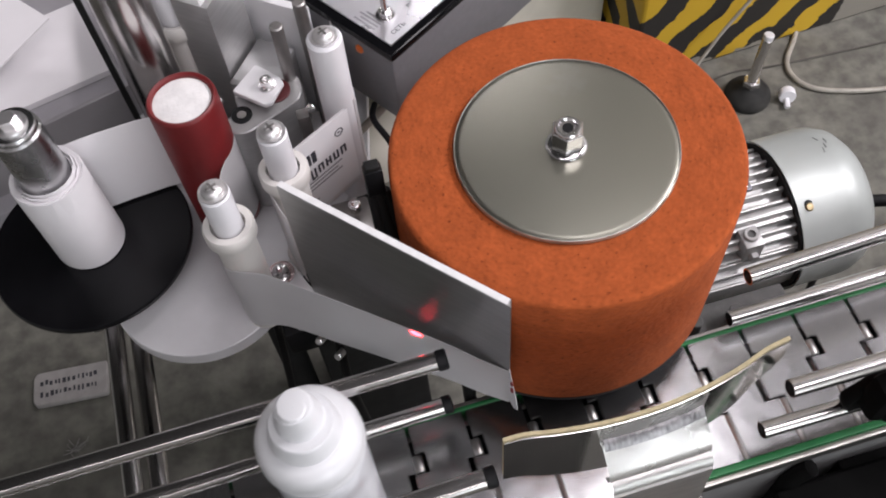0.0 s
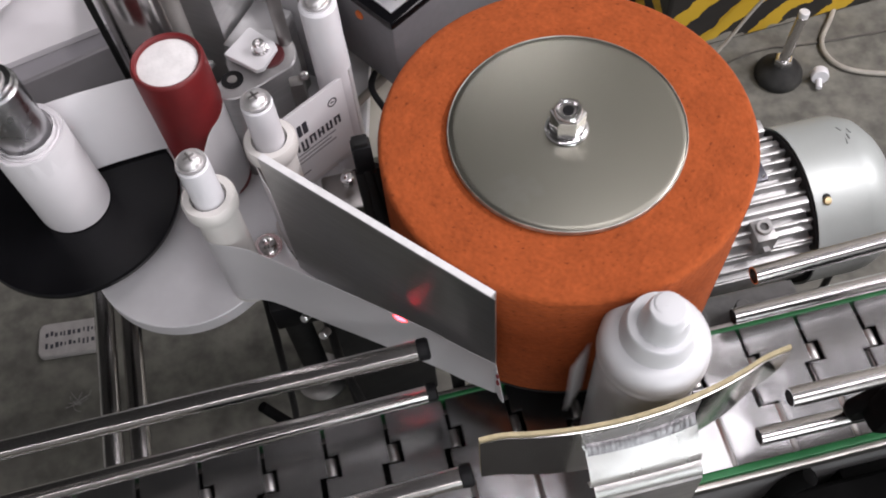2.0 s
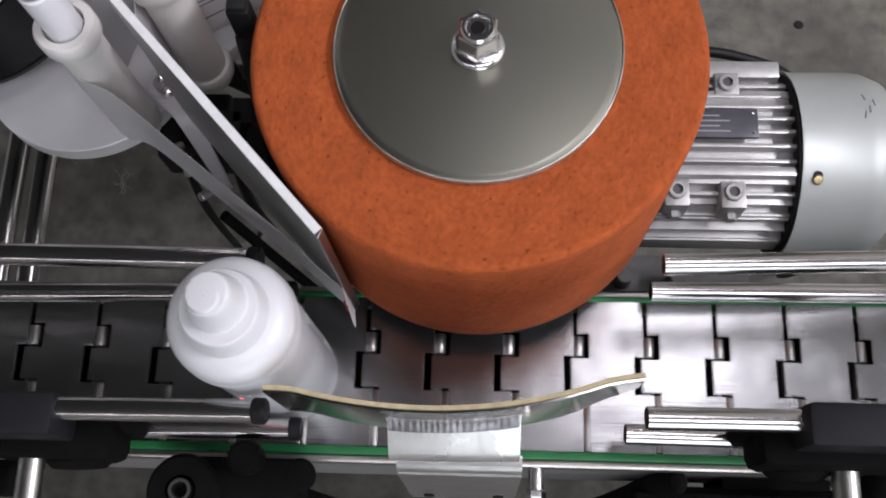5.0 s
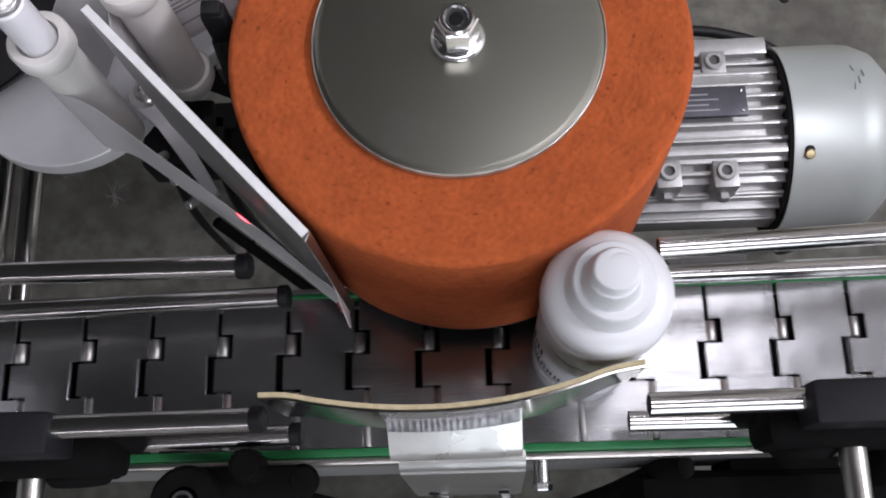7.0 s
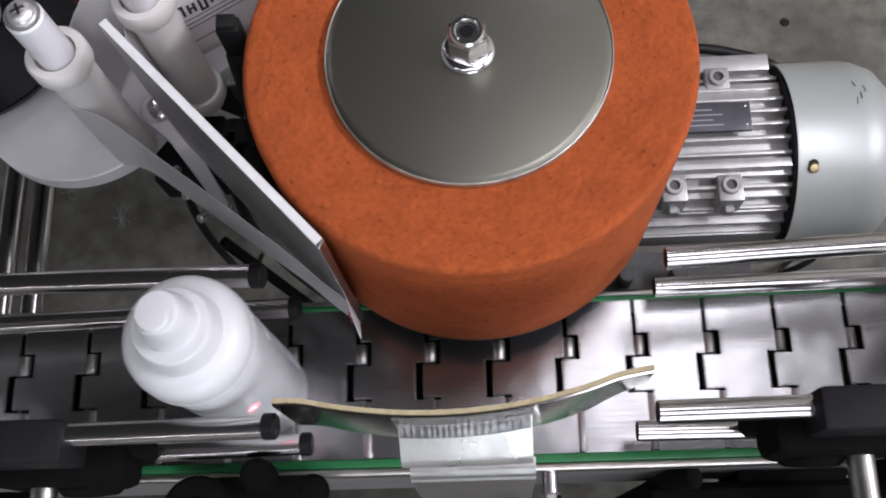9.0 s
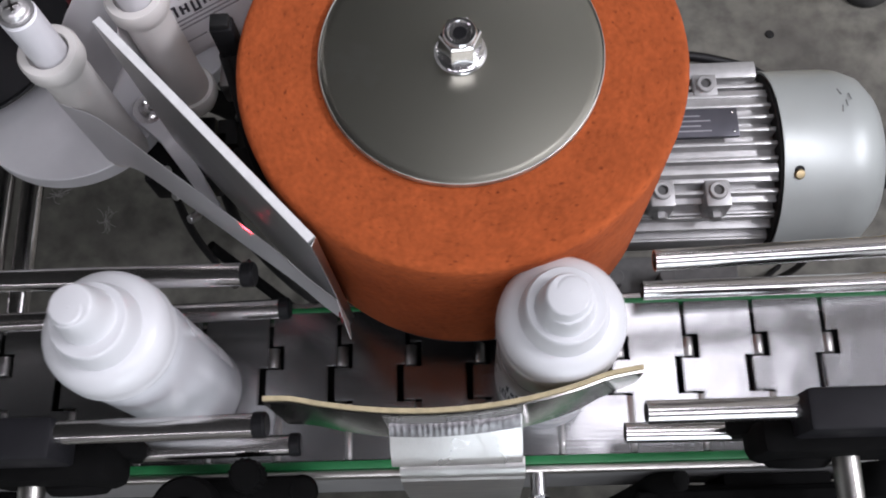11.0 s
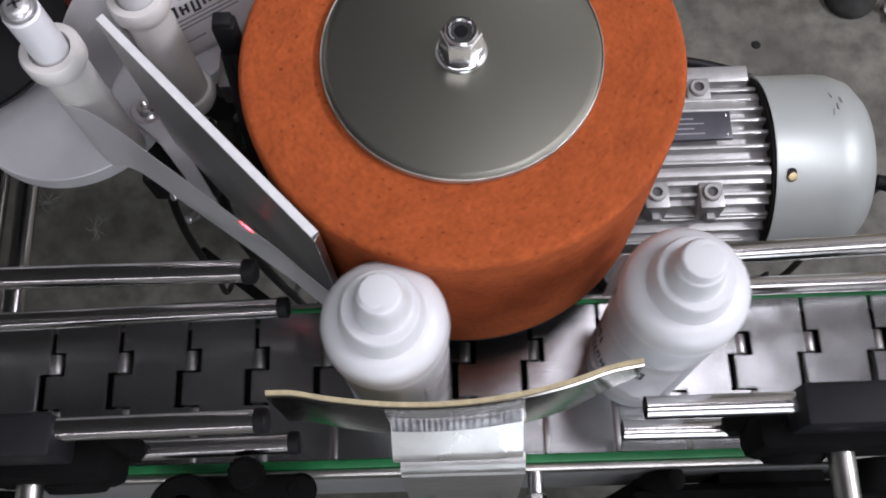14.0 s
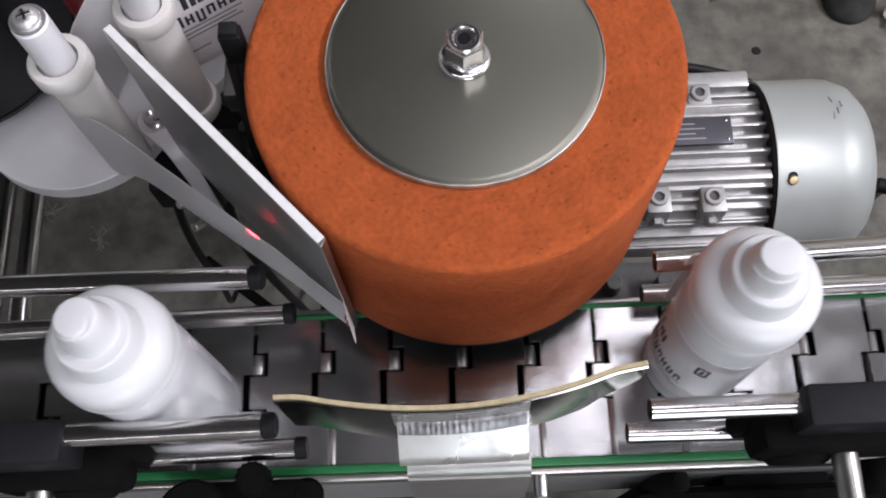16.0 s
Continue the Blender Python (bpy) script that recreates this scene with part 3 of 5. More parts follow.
# ---------------------------------------------------------------- guide rails
def build_rails():
    r = 0.0052
    rails = [
        ((-0.0948, -0.0846, 0.1140), (-0.65, -0.070, 0.0750), True, "upper back"), ((-0.094, -0.0785, 0.0345), (-0.65, -0.090, 0.0345), True, ""),
        ((-0.0885, -0.1505, 0.1068), (-0.62, -0.151, 0.0720), True, ""), ((-0.0863, -0.1496, 0.0350), (-0.62, -0.160, 0.0420), True, ""),
        ((0.0877, -0.0757, 0.0872), (0.75, -0.0500, 0.0720), False, ""), ((0.0933, -0.0704, 0.0187), (0.75, -0.0550, -0.0200), False, ""),
        ((0.0764, -0.1478, 0.0940), (0.70, -0.1400, 0.0600), False, ""), ((0.0761, -0.1478, 0.0304), (0.70, -0.1500, 0.0100), False, "")]
    for a, b, plug, _ in rails:
        t = thing("guide_rail", a, "polished steel guide rail tube" + (", black end plug" if plug else ", open cut end"), "guide rail", "guide rails")
        d = (Vector(b) - Vector(a)).normalized()
        if plug:
            part("tube", rod(Vector(a) + d * 0.006, b, r, 32), CHROME, t)
            part("end_plug", rod(a, Vector(a) + d * 0.0065, r + 0.0006, 28, 0.001), BLACK, t, "black plastic end plug")
        else:
            part("tube", pipe(a, b, r, 0.0009, 32), CHROME, t)
            part("bore", rod(Vector(a) + d * 0.0015, Vector(a) + d * 0.008, r - 0.001, 24), BLACK, t)


def clamp(x0, x1, y, zt, rodx, mirror, label):
    """A black split clamp that holds two rails on a cross rod."""
    c = thing("rail_clamp", (rodx, y - 0.02, 0.0), label, "clamp", "rail clamps")
    part("upper_block", box(x0, x1, y - 0.0145, y + 0.0045, zt - 0.030, zt, 0.0025), CLAMP_GREY, c)
    s = mirror
    xm = x1 if s > 0 else x0
    body = [(x0, 0.028), (x1, 0.028), (x1 + (0.022 if s > 0 else 0), 0.0), (x1 + (0.016 if s > 0 else 0), -0.018), (x0 - (0.016 if s < 0 else 0), -0.018), (x0 - (0.022 if s < 0 else 0), 0.0)]
    part("lower_body", prism([(px_, pz) for px_, pz in body], 0, 0.009, pose(0, y + 0.001, 0.046, 90, 0, 0), bev=0.002), BLACK_MATT, c)
    part("jaw", box(x0 + (0.004 if s > 0 else -0.014), x1 + (0.014 if s > 0 else -0.004), y - 0.0215, y - 0.003, 0.040, 0.078, 0.006), BLACK_MATT, c)
    part("boss", rod((xm - s * 0.009, y - 0.006, 0.051), (xm - s * 0.009, y - 0.024, 0.048), 0.0170, 28, 0.004), BLACK_MATT, c)
    part("cross_rod", rod((rodx, y - 0.012, 0.062), (rodx, y - 0.24, 0.058), 0.0062, 28, 0.001), BRUSHED, c)
    part("rod_grip", rod((rodx, y - 0.010, 0.062), (rodx, y - 0.018, 0.062), 0.0095, 24, 0.001), BLACK_MATT, c)
    part("hand_knob", lathe([(0, 0), (0.013, 0), (0.015, 0.003), (0.015, 0.013), (0.012, 0.017), (0, 0.018)], pose(rodx - s * 0.034, y - 0.020, 0.02, 90, 0, 0), 18), BLACK_MATT, c)
    return c


def build_clamps():
    clamp(-0.2365, -0.1825, -0.1485, 0.108, -0.209, 1, "black plastic rail clamp on a bright cross rod")
    clamp(0.144, 0.215, -0.1445, 0.1035, 0.1715, -1, "black plastic rail clamp holding two cut rail ends")
    # swivel holder in front of the wear strip
    h = thing("swivel_holder", (-0.118, -0.175, 0.0), "black swivel holder with a ribbed knob and a hollow bolt", "holder")
    ribs = [((0.0086 if i % 2 else 0.0078) * math.cos(i * math.pi / 16), (0.0086 if i % 2 else 0.0078) * math.sin(i * math.pi / 16)) for i in range(32)]
    part("knob", lathe([(0.0074, 0.0133), (0.0066, 0.0143), (0, 0.0146)], at(-0.112, -0.165, 0.032), 24, prism(ribs, 0, 0.0134, at(-0.112, -0.165, 0.032))), BLACK_MATT, h)
    part("arm", box(-0.150, -0.086, -0.186, -0.164, 0.004, 0.032, 0.004), BLACK_MATT, h)
    part("clamp_ring", lathe([(0.0075, 0), (0.017, 0), (0.018, 0.003), (0.018, 0.022), (0.016, 0.025), (0.0075, 0.025)], at(-0.143, -0.1815, 0.015), 30), BLACK_MATT, h)
    part("hollow_bolt", lathe([(0.0038, -0.01), (0.0056, -0.01), (0.0056, 0.0275), (0.0040, 0.0275), (0.0038, -0.01)], at(-0.143, -0.1815, 0.015), 26), BOLT, h)
    part("lock_lever", rod((-0.094, -0.172, 0.012), (-0.086, -0.172, 0.030), 0.0085, 20, 0.002), BLACK_MATT, h)
    part("support_post", rod((-0.112, -0.178, 0.01), (-0.112, -0.178, -0.25), 0.008, 20), BLACK_MATT, h)
    part("post_bracket", box(-0.125, -0.099, -0.180, YF - 0.0078, -0.06, -0.03, 0.002), BLACK_MATT, h)
    single("drain_hose", sweep([(0.03, -0.20, -0.30), (0.055, -0.185, -0.20), (0.085, -0.175, -0.10), (0.10, -0.168, -0.03), (0.11, -0.168, -0.01)], 0.006), BLACK_MATT, "black corrugated hose under the conveyor edge", "hose")
    dh = thing("drive_housing", (0.30, -0.30, -0.26), "dull black drive housing under the conveyor edge", "housing")
    part("body", box(0.085, 0.60, -0.45, -0.168, -0.26, -0.036, 0.006), BLACK_MATT, dh)
    part("cover", box(0.089, 0.596, -0.446, -0.172, -0.0362, -0.0280, 0.002), BLACK_MATT, dh)
    for x, y in ((0.105, -0.19), (0.30, -0.19), (0.105, -0.42), (0.30, -0.42)):
        part("cover_screw", lathe([(0, 0), (0.005, 0), (0.005, 0.003), (0.003, 0.004), (0, 0.004)], at(x, y, -0.028), 14), BLACK_MATT, dh)
    part("mounting_tab", box(0.14, 0.20, -0.175, YF - 0.0080, -0.09, -0.04, 0.001), BLACK_MATT, dh)
    single("under_tray", box(-0.5, 0.5, -0.36, -0.20, -0.42, -0.40, 0.004), mat("dull_tray", (0.07, 0.066, 0.062), 0.7, 0.2, 0.15, 20), "dull grey shelf below the conveyor edge", "shelf")


# ---------------------------------------------------------------- pressure pad
def smooth_line(pts, per=5):
    p = [Vector((x, y, 0)) for x, y in pts]
    out = []
    for i in range(len(p) - 1):
        p0, p1, p2, p3 = p[max(i - 1, 0)], p[i], p[i + 1], p[min(i + 2, len(p) - 1)]
        for k in range(per):
            u = k / per
            q = 0.5 * ((2 * p1) + (p2 - p0) * u + (2 * p0 - 5 * p1 + 4 * p2 - p3) * u * u + (3 * p1 - p0 - 3 * p2 + p3) * u ** 3)
            out.append((q.x, q.y))
    out.append(pts[-1])
    return out


def offset(line, d):
    out = []
    for i, q in enumerate(line):
        a, b = line[max(i - 1, 0)], line[min(i + 1, len(line) - 1)]
        t = Vector((b[0] - a[0], b[1] - a[1])).normalized()
        out.append((q[0] - t.y * d, q[1] + t.x * d))
    return out


def build_pad():
    p = thing("pressure_pad", (0.0, -0.165, 0.0), "curved steel pressure plate lined with beige felt", "pressure plate")
    line = smooth_line([(-0.0836, -0.1462), (-0.073, -0.1465), (-0.060, -0.1490), (-0.045, -0.1512), (-0.030, -0.1525), (-0.015, -0.1528), (0.0, -0.1521), (0.015, -0.1504), (0.03, -0.1476), (0.043, -0.1442), (0.056, -0.1400), (0.069, -0.1378)])
    n = len(line)
    low = [(0.085 - 0.012 * math.sin(math.pi * i / (n - 1)) + (0.034 * max(0.0, (i / (n - 1) - 0.86) / 0.14)), 0.1390) for i in range(n)]
    part("back_plate", web(offset(line, -0.0005), 0, 0, 0.0008, None, low), PAD_STEEL, p, "bent steel back plate")
    part("felt_lining", web(offset(line, 0.0010), 0, 0, 0.0018, None, [(a + 0.003, b + 0.0018) for a, b in low]), BEIGE, p, "beige felt lining")
    # welded carrier that folds outwards and down
    prof = [(-0.1534, 0.1372, 1), (-0.1536, 0.1195, 1), (-0.1552, 0.1177, 0.8), (-0.1595, 0.1142, 0.5), (-0.1640, 0.1106, 0.3), (-0.1668, 0.1078, 0.2), (-0.1686, 0.1050, 0.2), (-0.1693, 0.1020, 0.2), (-0.1688, 0.0992, 0.2), (-0.1650, 0.0965, 0.2)]
    b = bmesh.new()
    rows = []
    for y, z, w in prof:
        rows.append([b.verts.new((x, y + w * (float(np.interp(x, [q[0] for q in line], [q[1] for q in line])) + 0.1521), z)) for x in np.linspace(-0.0362 if z > 0.118 else -0.0350, 0.0207, 9)])
    for a, c in zip(rows, rows[1:]):
        for i in range(8):
            b.faces.new((a[i], a[i + 1], c[i + 1], c[i]))
    bmesh.ops.solidify(b, geom=list(b.faces), thickness=0.0014)
    part("carrier", b, SHEET, p, "folded shiny steel carrier")
    # weld beads
    rnd = random.Random(2)
    b = bmesh.new()
    cols = []
    ph = 0.0
    for i in range(150):
        x = -0.0345 + i * 0.000365
        yl = float(np.interp(x, [q[0] for q in line], [q[1] for q in line]))
        ph += 0.8 + rnd.uniform(-0.5, 0.5)
        up = 0.00014 * math.sin(ph)
        cols.append([b.verts.new((x, yl + dy, 0.1175 + dz + up * k)) for dy, dz, k in ((-0.0012, 0.0048, 0), (-0.0027, 0.0044, 1), (-0.0038, 0.0034, 1), (-0.0050, 0.0024, 1), (-0.0064, 0.0004, 0))])
    for p0, p1 in zip(cols, cols[1:]):
        for k in range(4):
            b.faces.new((p0[k], p1[k], p1[k + 1], p0[k + 1]))
    bmesh.ops.solidify(b, geom=list(b.faces), thickness=0.0006)
    part("weld_bead", b, WELD, p, "rippled weld bead")
    # lower bracket with slots
    pr = [(-0.1655, 0.0955), (-0.1695, 0.0946), (-0.1722, 0.0926), (-0.1732, 0.0895), (-0.1716, 0.0884), (-0.1742, 0.0870), (-0.1760, 0.050), (-0.1785, 0.008), (-0.1790, -0.020), (-0.1690, -0.024), (-0.1625, -0.024)]
    b = bmesh.new()
    rows = [[b.verts.new((x, y, z)) for x in (-0.0325, 0.0222)] for y, z in pr]
    for a, c in zip(rows, rows[1:]):
        b.faces.new((a[0], a[1], c[1], c[0]))
    bmesh.ops.solidify(b, geom=list(b.faces), thickness=0.002)
    part("lower_bracket", b, BRACKET, p, "folded steel bracket with two slots")
    for x in (-0.0215, 0.0130):
        part("slot", lathe([(0, 0), (0.0027, 0), (0.0027, 0.0006), (0, 0.0006)], at(x, -0.1796, 0.026, 86, 0, 0) @ Matrix.Diagonal((1, 1.9, 1, 1)), 20), BLACK, p)
    for x in (-0.018, 0.0142):
        part("bracket_screw", rod((x, -0.1795, -0.012), (x, -0.1835, -0.012), 0.0045, 6, 0.0005), BOLT, p)


# ---------------------------------------------------------------- drum
RD, ZT, ZD = 0.0990, 0.1525, 0.1550


def build_drum():
    d = thing("wrap_drum", (0, 0, 0), "big orange foam wrap drum with a steel disc on top", "drum")
    prof = [(0.058, ZT - 0.001), (0.080, ZT), (RD - 0.0050, ZT - 0.0004)]
    for i in range(1, 6):
        a = i / 6 * math.pi / 2
        prof.append((RD - 0.0036 + 0.0036 * math.sin(a), ZT - 0.0040 + 0.0036 * math.cos(a)))
    prof += [(RD, ZT - 0.006), (RD + 0.0003, 0.10), (RD, 0.034), (RD - 0.0012, 0.0315), (0.05, 0.0315)]
    part("foam_ring", lathe(prof, None, 160), FOAM, d, "orange open-cell foam ring")
    part("base_ring", lathe([(0.03, 0.027), (RD - 0.0015, 0.027), (RD - 0.0008, 0.0280), (RD - 0.0008, 0.0313), (0.03, 0.0313)], None, 120), RUBBER, d, "black base ring")
    part("hub", lathe([(0, -0.02), (0.02, -0.02), (0.02, 0.027), (0, 0.027)], None, 32), STEEL_DARK, d)
    disc = part("top_disc", lathe([(0, ZD - 0.0002), (0.0580, ZD - 0.0002), (0.0612, ZD - 0.0004), (0.0615, ZD - 0.0006), (0.0620, ZD - 0.0012), (0.0620, ZD - 0.003), (0.0, ZD - 0.003)], None, 128), DISC, d, "brushed steel clamping disc")
    part("disc_rim", lathe([(0.0614, ZD - 0.0002), (0.0617, ZD + 0.0002), (0.0620, ZD), (0.0622, ZD - 0.0008), (0.0622, ZD - 0.0025), (0.0612, ZD - 0.001)], None, 128), RIM, disc, "bright rolled rim")
    part("flange_washer", lathe([(0, ZD), (0.0112, ZD), (0.0116, ZD + 0.0006), (0.0108, ZD + 0.0016), (0.0095, ZD + 0.0022), (0, ZD + 0.0022)], None, 40), BOLT, d)
    nut = part("hex_nut", hexa(0.0092, ZD + 0.0022, ZD + 0.0150, None, None, 0.0008), BOLT, d, smooth=False)
    part("stud", lathe([(0.0, ZD + 0.0150), (0.0046, ZD + 0.0152), (0.0054, ZD + 0.0166), (0.0066, ZD + 0.0166), (0.0074, ZD + 0.0158), (0.0076, ZD + 0.0146), (0.0, ZD + 0.0146)], None, 32), BOLT, nut, "bright hollow stud end")
    part("centre_hole", lathe([(0, ZD + 0.0151), (0.0030, ZD + 0.0151), (0.0030, ZD + 0.0155), (0, ZD + 0.0155)], None, 16), BLACK, nut)
    return d


def disc_material():
    m = mat("brushed_disc", (0.305, 0.301, 0.256), 0.33, 1.0, 0.0, 90, 0.0, 400, 0.0, 0.0, (0.32, 0.315, 0.27), dscale=22)
    n, l = m.node_tree.nodes, m.node_tree.links
    b = n["Principled BSDF"]
    # a dried smear near the rim
    tc = n.new("ShaderNodeTexCoord")
    mp = n.new("ShaderNodeMapping")
    mp.inputs["Location"].default_value = (-0.046, 0.0, -ZD)
    l.new(tc.outputs["Object"], mp.inputs["Vector"])
    ln = n.new("ShaderNodeVectorMath")
    ln.operation = "LENGTH"
    l.new(mp.outputs[0], ln.inputs[0])
    ns = n.new("ShaderNodeTexNoise")
    ns.inputs["Scale"].default_value = 150
    l.new(tc.outputs["Object"], ns.inputs["Vector"])
    ad = n.new("ShaderNodeMath")
    ad.operation = "MULTIPLY_ADD"
    l.new(ns.outputs[0], ad.inputs[0])
    ad.inputs[1].default_value = 0.03
    l.new(ln.outputs["Value"], ad.inputs[2])
    mr = n.new("ShaderNodeMapRange")
    mr.inputs["From Min"].default_value, mr.inputs["From Max"].default_value = 0.030, 0.016
    mr.inputs["To Max"].default_value = 0.16
    mr.interpolation_type = "SMOOTHSTEP"
    l.new(ad.outputs[0], mr.inputs["Value"])
    old = b.inputs["Base Color"].links[0].from_socket
    mx = n.new("ShaderNodeMix")
    mx.data_type = "RGBA"
    l.new(mr.outputs[0], mx.inputs[0])
    l.new(old, mx.inputs[6])
    mx.inputs[7].default_value = (0.42, 0.42, 0.40, 1)
    l.new(mx.outputs[2], b.inputs["Base Color"])
    return m


DISC = disc_material()
RIM = mat("worn_rim", (0.50, 0.50, 0.47), 0.45, 0.9, 0.35, 90)


# ---------------------------------------------------------------- motor
MY, MZ = 0.036, -0.062
# a darker alloy than the fins, for core, mount and screw holes
CORE = mat("dark_alloy", (0.10, 0.10, 0.098), 0.7, 0.2, 0.2, 120)


def build_motor():
    g = thing("drum_motor", (0.15, MY, FL), "finned cast alloy electric motor with a silver fan cowl", "electric motor")
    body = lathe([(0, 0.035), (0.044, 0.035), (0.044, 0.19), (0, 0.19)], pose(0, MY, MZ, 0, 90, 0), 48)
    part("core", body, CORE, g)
    # long cooling fins, upright and parallel
    for i in range(-6, 7):
        y = i * 0.0088
        top = math.sqrt(max(0.0, 0.0535 ** 2 - y * y))
        if abs(i) in (4,):
            top += 0.002
        part("fin", box(0.045, 0.1875, MY + y - 0.0013, MY + y + 0.0013, MZ - top, MZ + top, 0.0006), CAST, g)
    for i in range(-5, 6):
        z = i * 0.0088
        w = math.sqrt(max(0.0, 0.0535 ** 2 - z * z))
        part("fin", box(0.045, 0.1875, MY - w, MY + w, MZ + z - 0.0013, MZ + z + 0.0013, 0.0006), CAST, g)
    part("flange", lathe([(0, 0.02), (0.06, 0.02), (0.062, 0.023), (0.062, 0.036), (0.05, 0.046), (0, 0.046)], pose(0, MY, MZ, 0, 90, 0), 48), CAST, g)
    # foot lugs with socket holes
    for x, y in ((0.1500, -0.0015), (0.1170, -0.0005), (0.1500, 0.0695), (0.1170, 0.0695)):
        lug = part("foot_lug", box(x - 0.0075, x + 0.0075, y - 0.0085, y + 0.0085, -0.036, -0.0155, 0.0012), CAST, g)
        part("boss", lathe([(0.0032, 0), (0.0056, 0), (0.0056, 0.0022), (0.0050, 0.0028), (0.0032, 0.0028), (0.0032, 0)], at(x, y + 0.001, -0.0157), 24), CAST, lug)
        part("screw_hole", lathe([(0, 0), (0.0032, 0), (0.0032, 0.0012), (0, 0.0012)], at(x, y + 0.001, -0.0157), 18), CORE, lug)
        part("tie_nut", rod((x, y - 0.006, -0.028), (x, y - 0.0125, -0.028), 0.0042, 6, 0.0005), CAST, lug)
    part("rib", box(0.045, 0.186, 0.0085, 0.0145, -0.030, -0.0105, 0.001), CAST, g)
    part("terminal_ledge", box(0.125, 0.183, 0.0755, 0.087, -0.040, -0.017, 0.0015), CAST, g)
    npl = part("nameplate", box(0.105, 0.1645, 0.031, 0.0495, -0.010, -0.0065, 0.0004), NAMEPLATE, g, "dark metal nameplate with unreadable print")
    b = None
    for i in range(4):
        b = box(0.110, 0.148 - 0.006 * (i % 2), 0.0345 + i * 0.0033, 0.0353 + i * 0.0033, -0.0065, -0.0063, bm=b)
    part("print_bar", b, INK_GREY, npl, smooth=False)
    for y in (0.034, 0.0465):
        part("rivet", lathe([(0, 0), (0.0011, 0), (0.0008, 0.0007), (0, 0.0009)], at(0.1617, y, -0.0065), 12), BOLT, npl)
    # fan cowl: thin sheet, open gap at the fins, rounded end
    R = 0.0592
    prof = [(R - 0.0012, 0.1890), (R + 0.0006, 0.1885), (R + 0.0006, 0.1900), (R, 0.1912), (R, 0.228), (R - 0.001, 0.236), (R - 0.005, 0.246), (R - 0.013, 0.2535), (R - 0.026, 0.2575), (0, 0.2585)]
    cowl = part("fan_cowl", lathe(prof, pose(0, MY, MZ, 0, 90, 0), 72), COWL, g, "silver painted fan cowl")
    # black ring set into the cowl's open gap, in place of its shade
    part("cowl_shadow_ring", lathe([(0.045, 0.187), (R - 0.0014, 0.187), (R - 0.0014, 0.196), (0.045, 0.196)], pose(0, MY, MZ, 0, 90, 0), 48), RUBBER, g, "dark ring standing in for the shade behind the cowl")
    sx, sy, sz = 0.1975, 0.0065, 0.0
    nrm = Vector((0, sy - MY, 0))
    nrm = Vector((0, sy - MY, math.sqrt(max(0, R * R - (sy - MY) ** 2)))).normalized()
    base = Vector((sx, MY, MZ)) + nrm * R
    part("slot_hole", lathe([(0, 0), (0.0030, 0), (0.0030, 0.0004), (0, 0.0004)], along(base - nrm * 0.0001 + Vector((0, 0.002, 0.001)), base + nrm), 18), BLACK, cowl)
    part("cowl_screw", lathe([(0, 0), (0.0030, 0), (0.0032, 0.0006), (0.0024, 0.0016), (0, 0.0019)], along(base, base + nrm), 18), BRASS, cowl)
    b = None
    for i, (u, v) in enumerate(((0.0, 0.0), (0.003, 0.004), (0.006, 0.009), (0.0005, 0.013))):
        q = Vector((0.2265 + u, MY + 0.0095 + v, 0))
        h = math.sqrt(R * R - (q.y - MY) ** 2)
        b = box(-0.00022, 0.00022 + 0.0002 * (i % 2), -0.003, 0.002, -0.0002, 0.0002, m=Matrix.Translation((q.x, q.y, MZ + h + 0.0001)) @ pose(0, 0, 0, math.degrees(math.asin((MY - q.y) / R)) * -1 * -1, 0, 8 * i - 10), bm=b)
    part("scuff_mark", b, SCUFF, cowl, smooth=False)
    part("gearbox", box(-0.055, 0.045, MY - 0.085, MY + 0.055, MZ - 0.05, MZ + 0.035, 0.008), CAST, g)
    part("stand_column", rod((0.0, MY + 0.01, FL), (0.0, MY + 0.01, MZ - 0.045), 0.025, 28), CHROME, g)
    part("stand_foot", lathe([(0, 0), (0.12, 0), (0.12, 0.012), (0.03, 0.02), (0, 0.02)], at(0, MY + 0.01, FL), 40), STEEL_DARK, g)
    part("mount_bracket", box(0.02, 0.16, -0.058, -0.035, -0.085, -0.03, 0.002), CORE, g)
    for x in (0.085, 0.115):
        part("mount_bolt", rod((x, -0.052, -0.03), (x, -0.052, -0.014), 0.005, 12, 0.0006), CORE, g)
    single("motor_cable", sweep([(0.095, 0.105, -0.05), (0.135, 0.117, -0.06), (0.175, 0.121, -0.075), (0.215, 0.112, -0.09), (0.25, 0.09, -0.13), (0.32, 0.08, -0.25), (0.36, 0.10, -0.5), (0.40, 0.16, FL + 0.006), (0.6, 0.3, FL + 0.006)], 0.0036), BLACK, "black power cable looping behind the motor", "cable")
    single("motor_tail_cable", sweep([(0.268, 0.02, -0.055), (0.30, 0.01, -0.06), (0.36, 0.0, -0.12), (0.42, 0.02, -0.3)], 0.005), BLACK, "black cable leaving the fan cowl", "cable")
    single("side_bracket", box(0.108, 0.113, 0.088, 0.112, -0.06, 0.03, 0.001), COWL, "pale grey upright bracket behind the drum", "bracket")


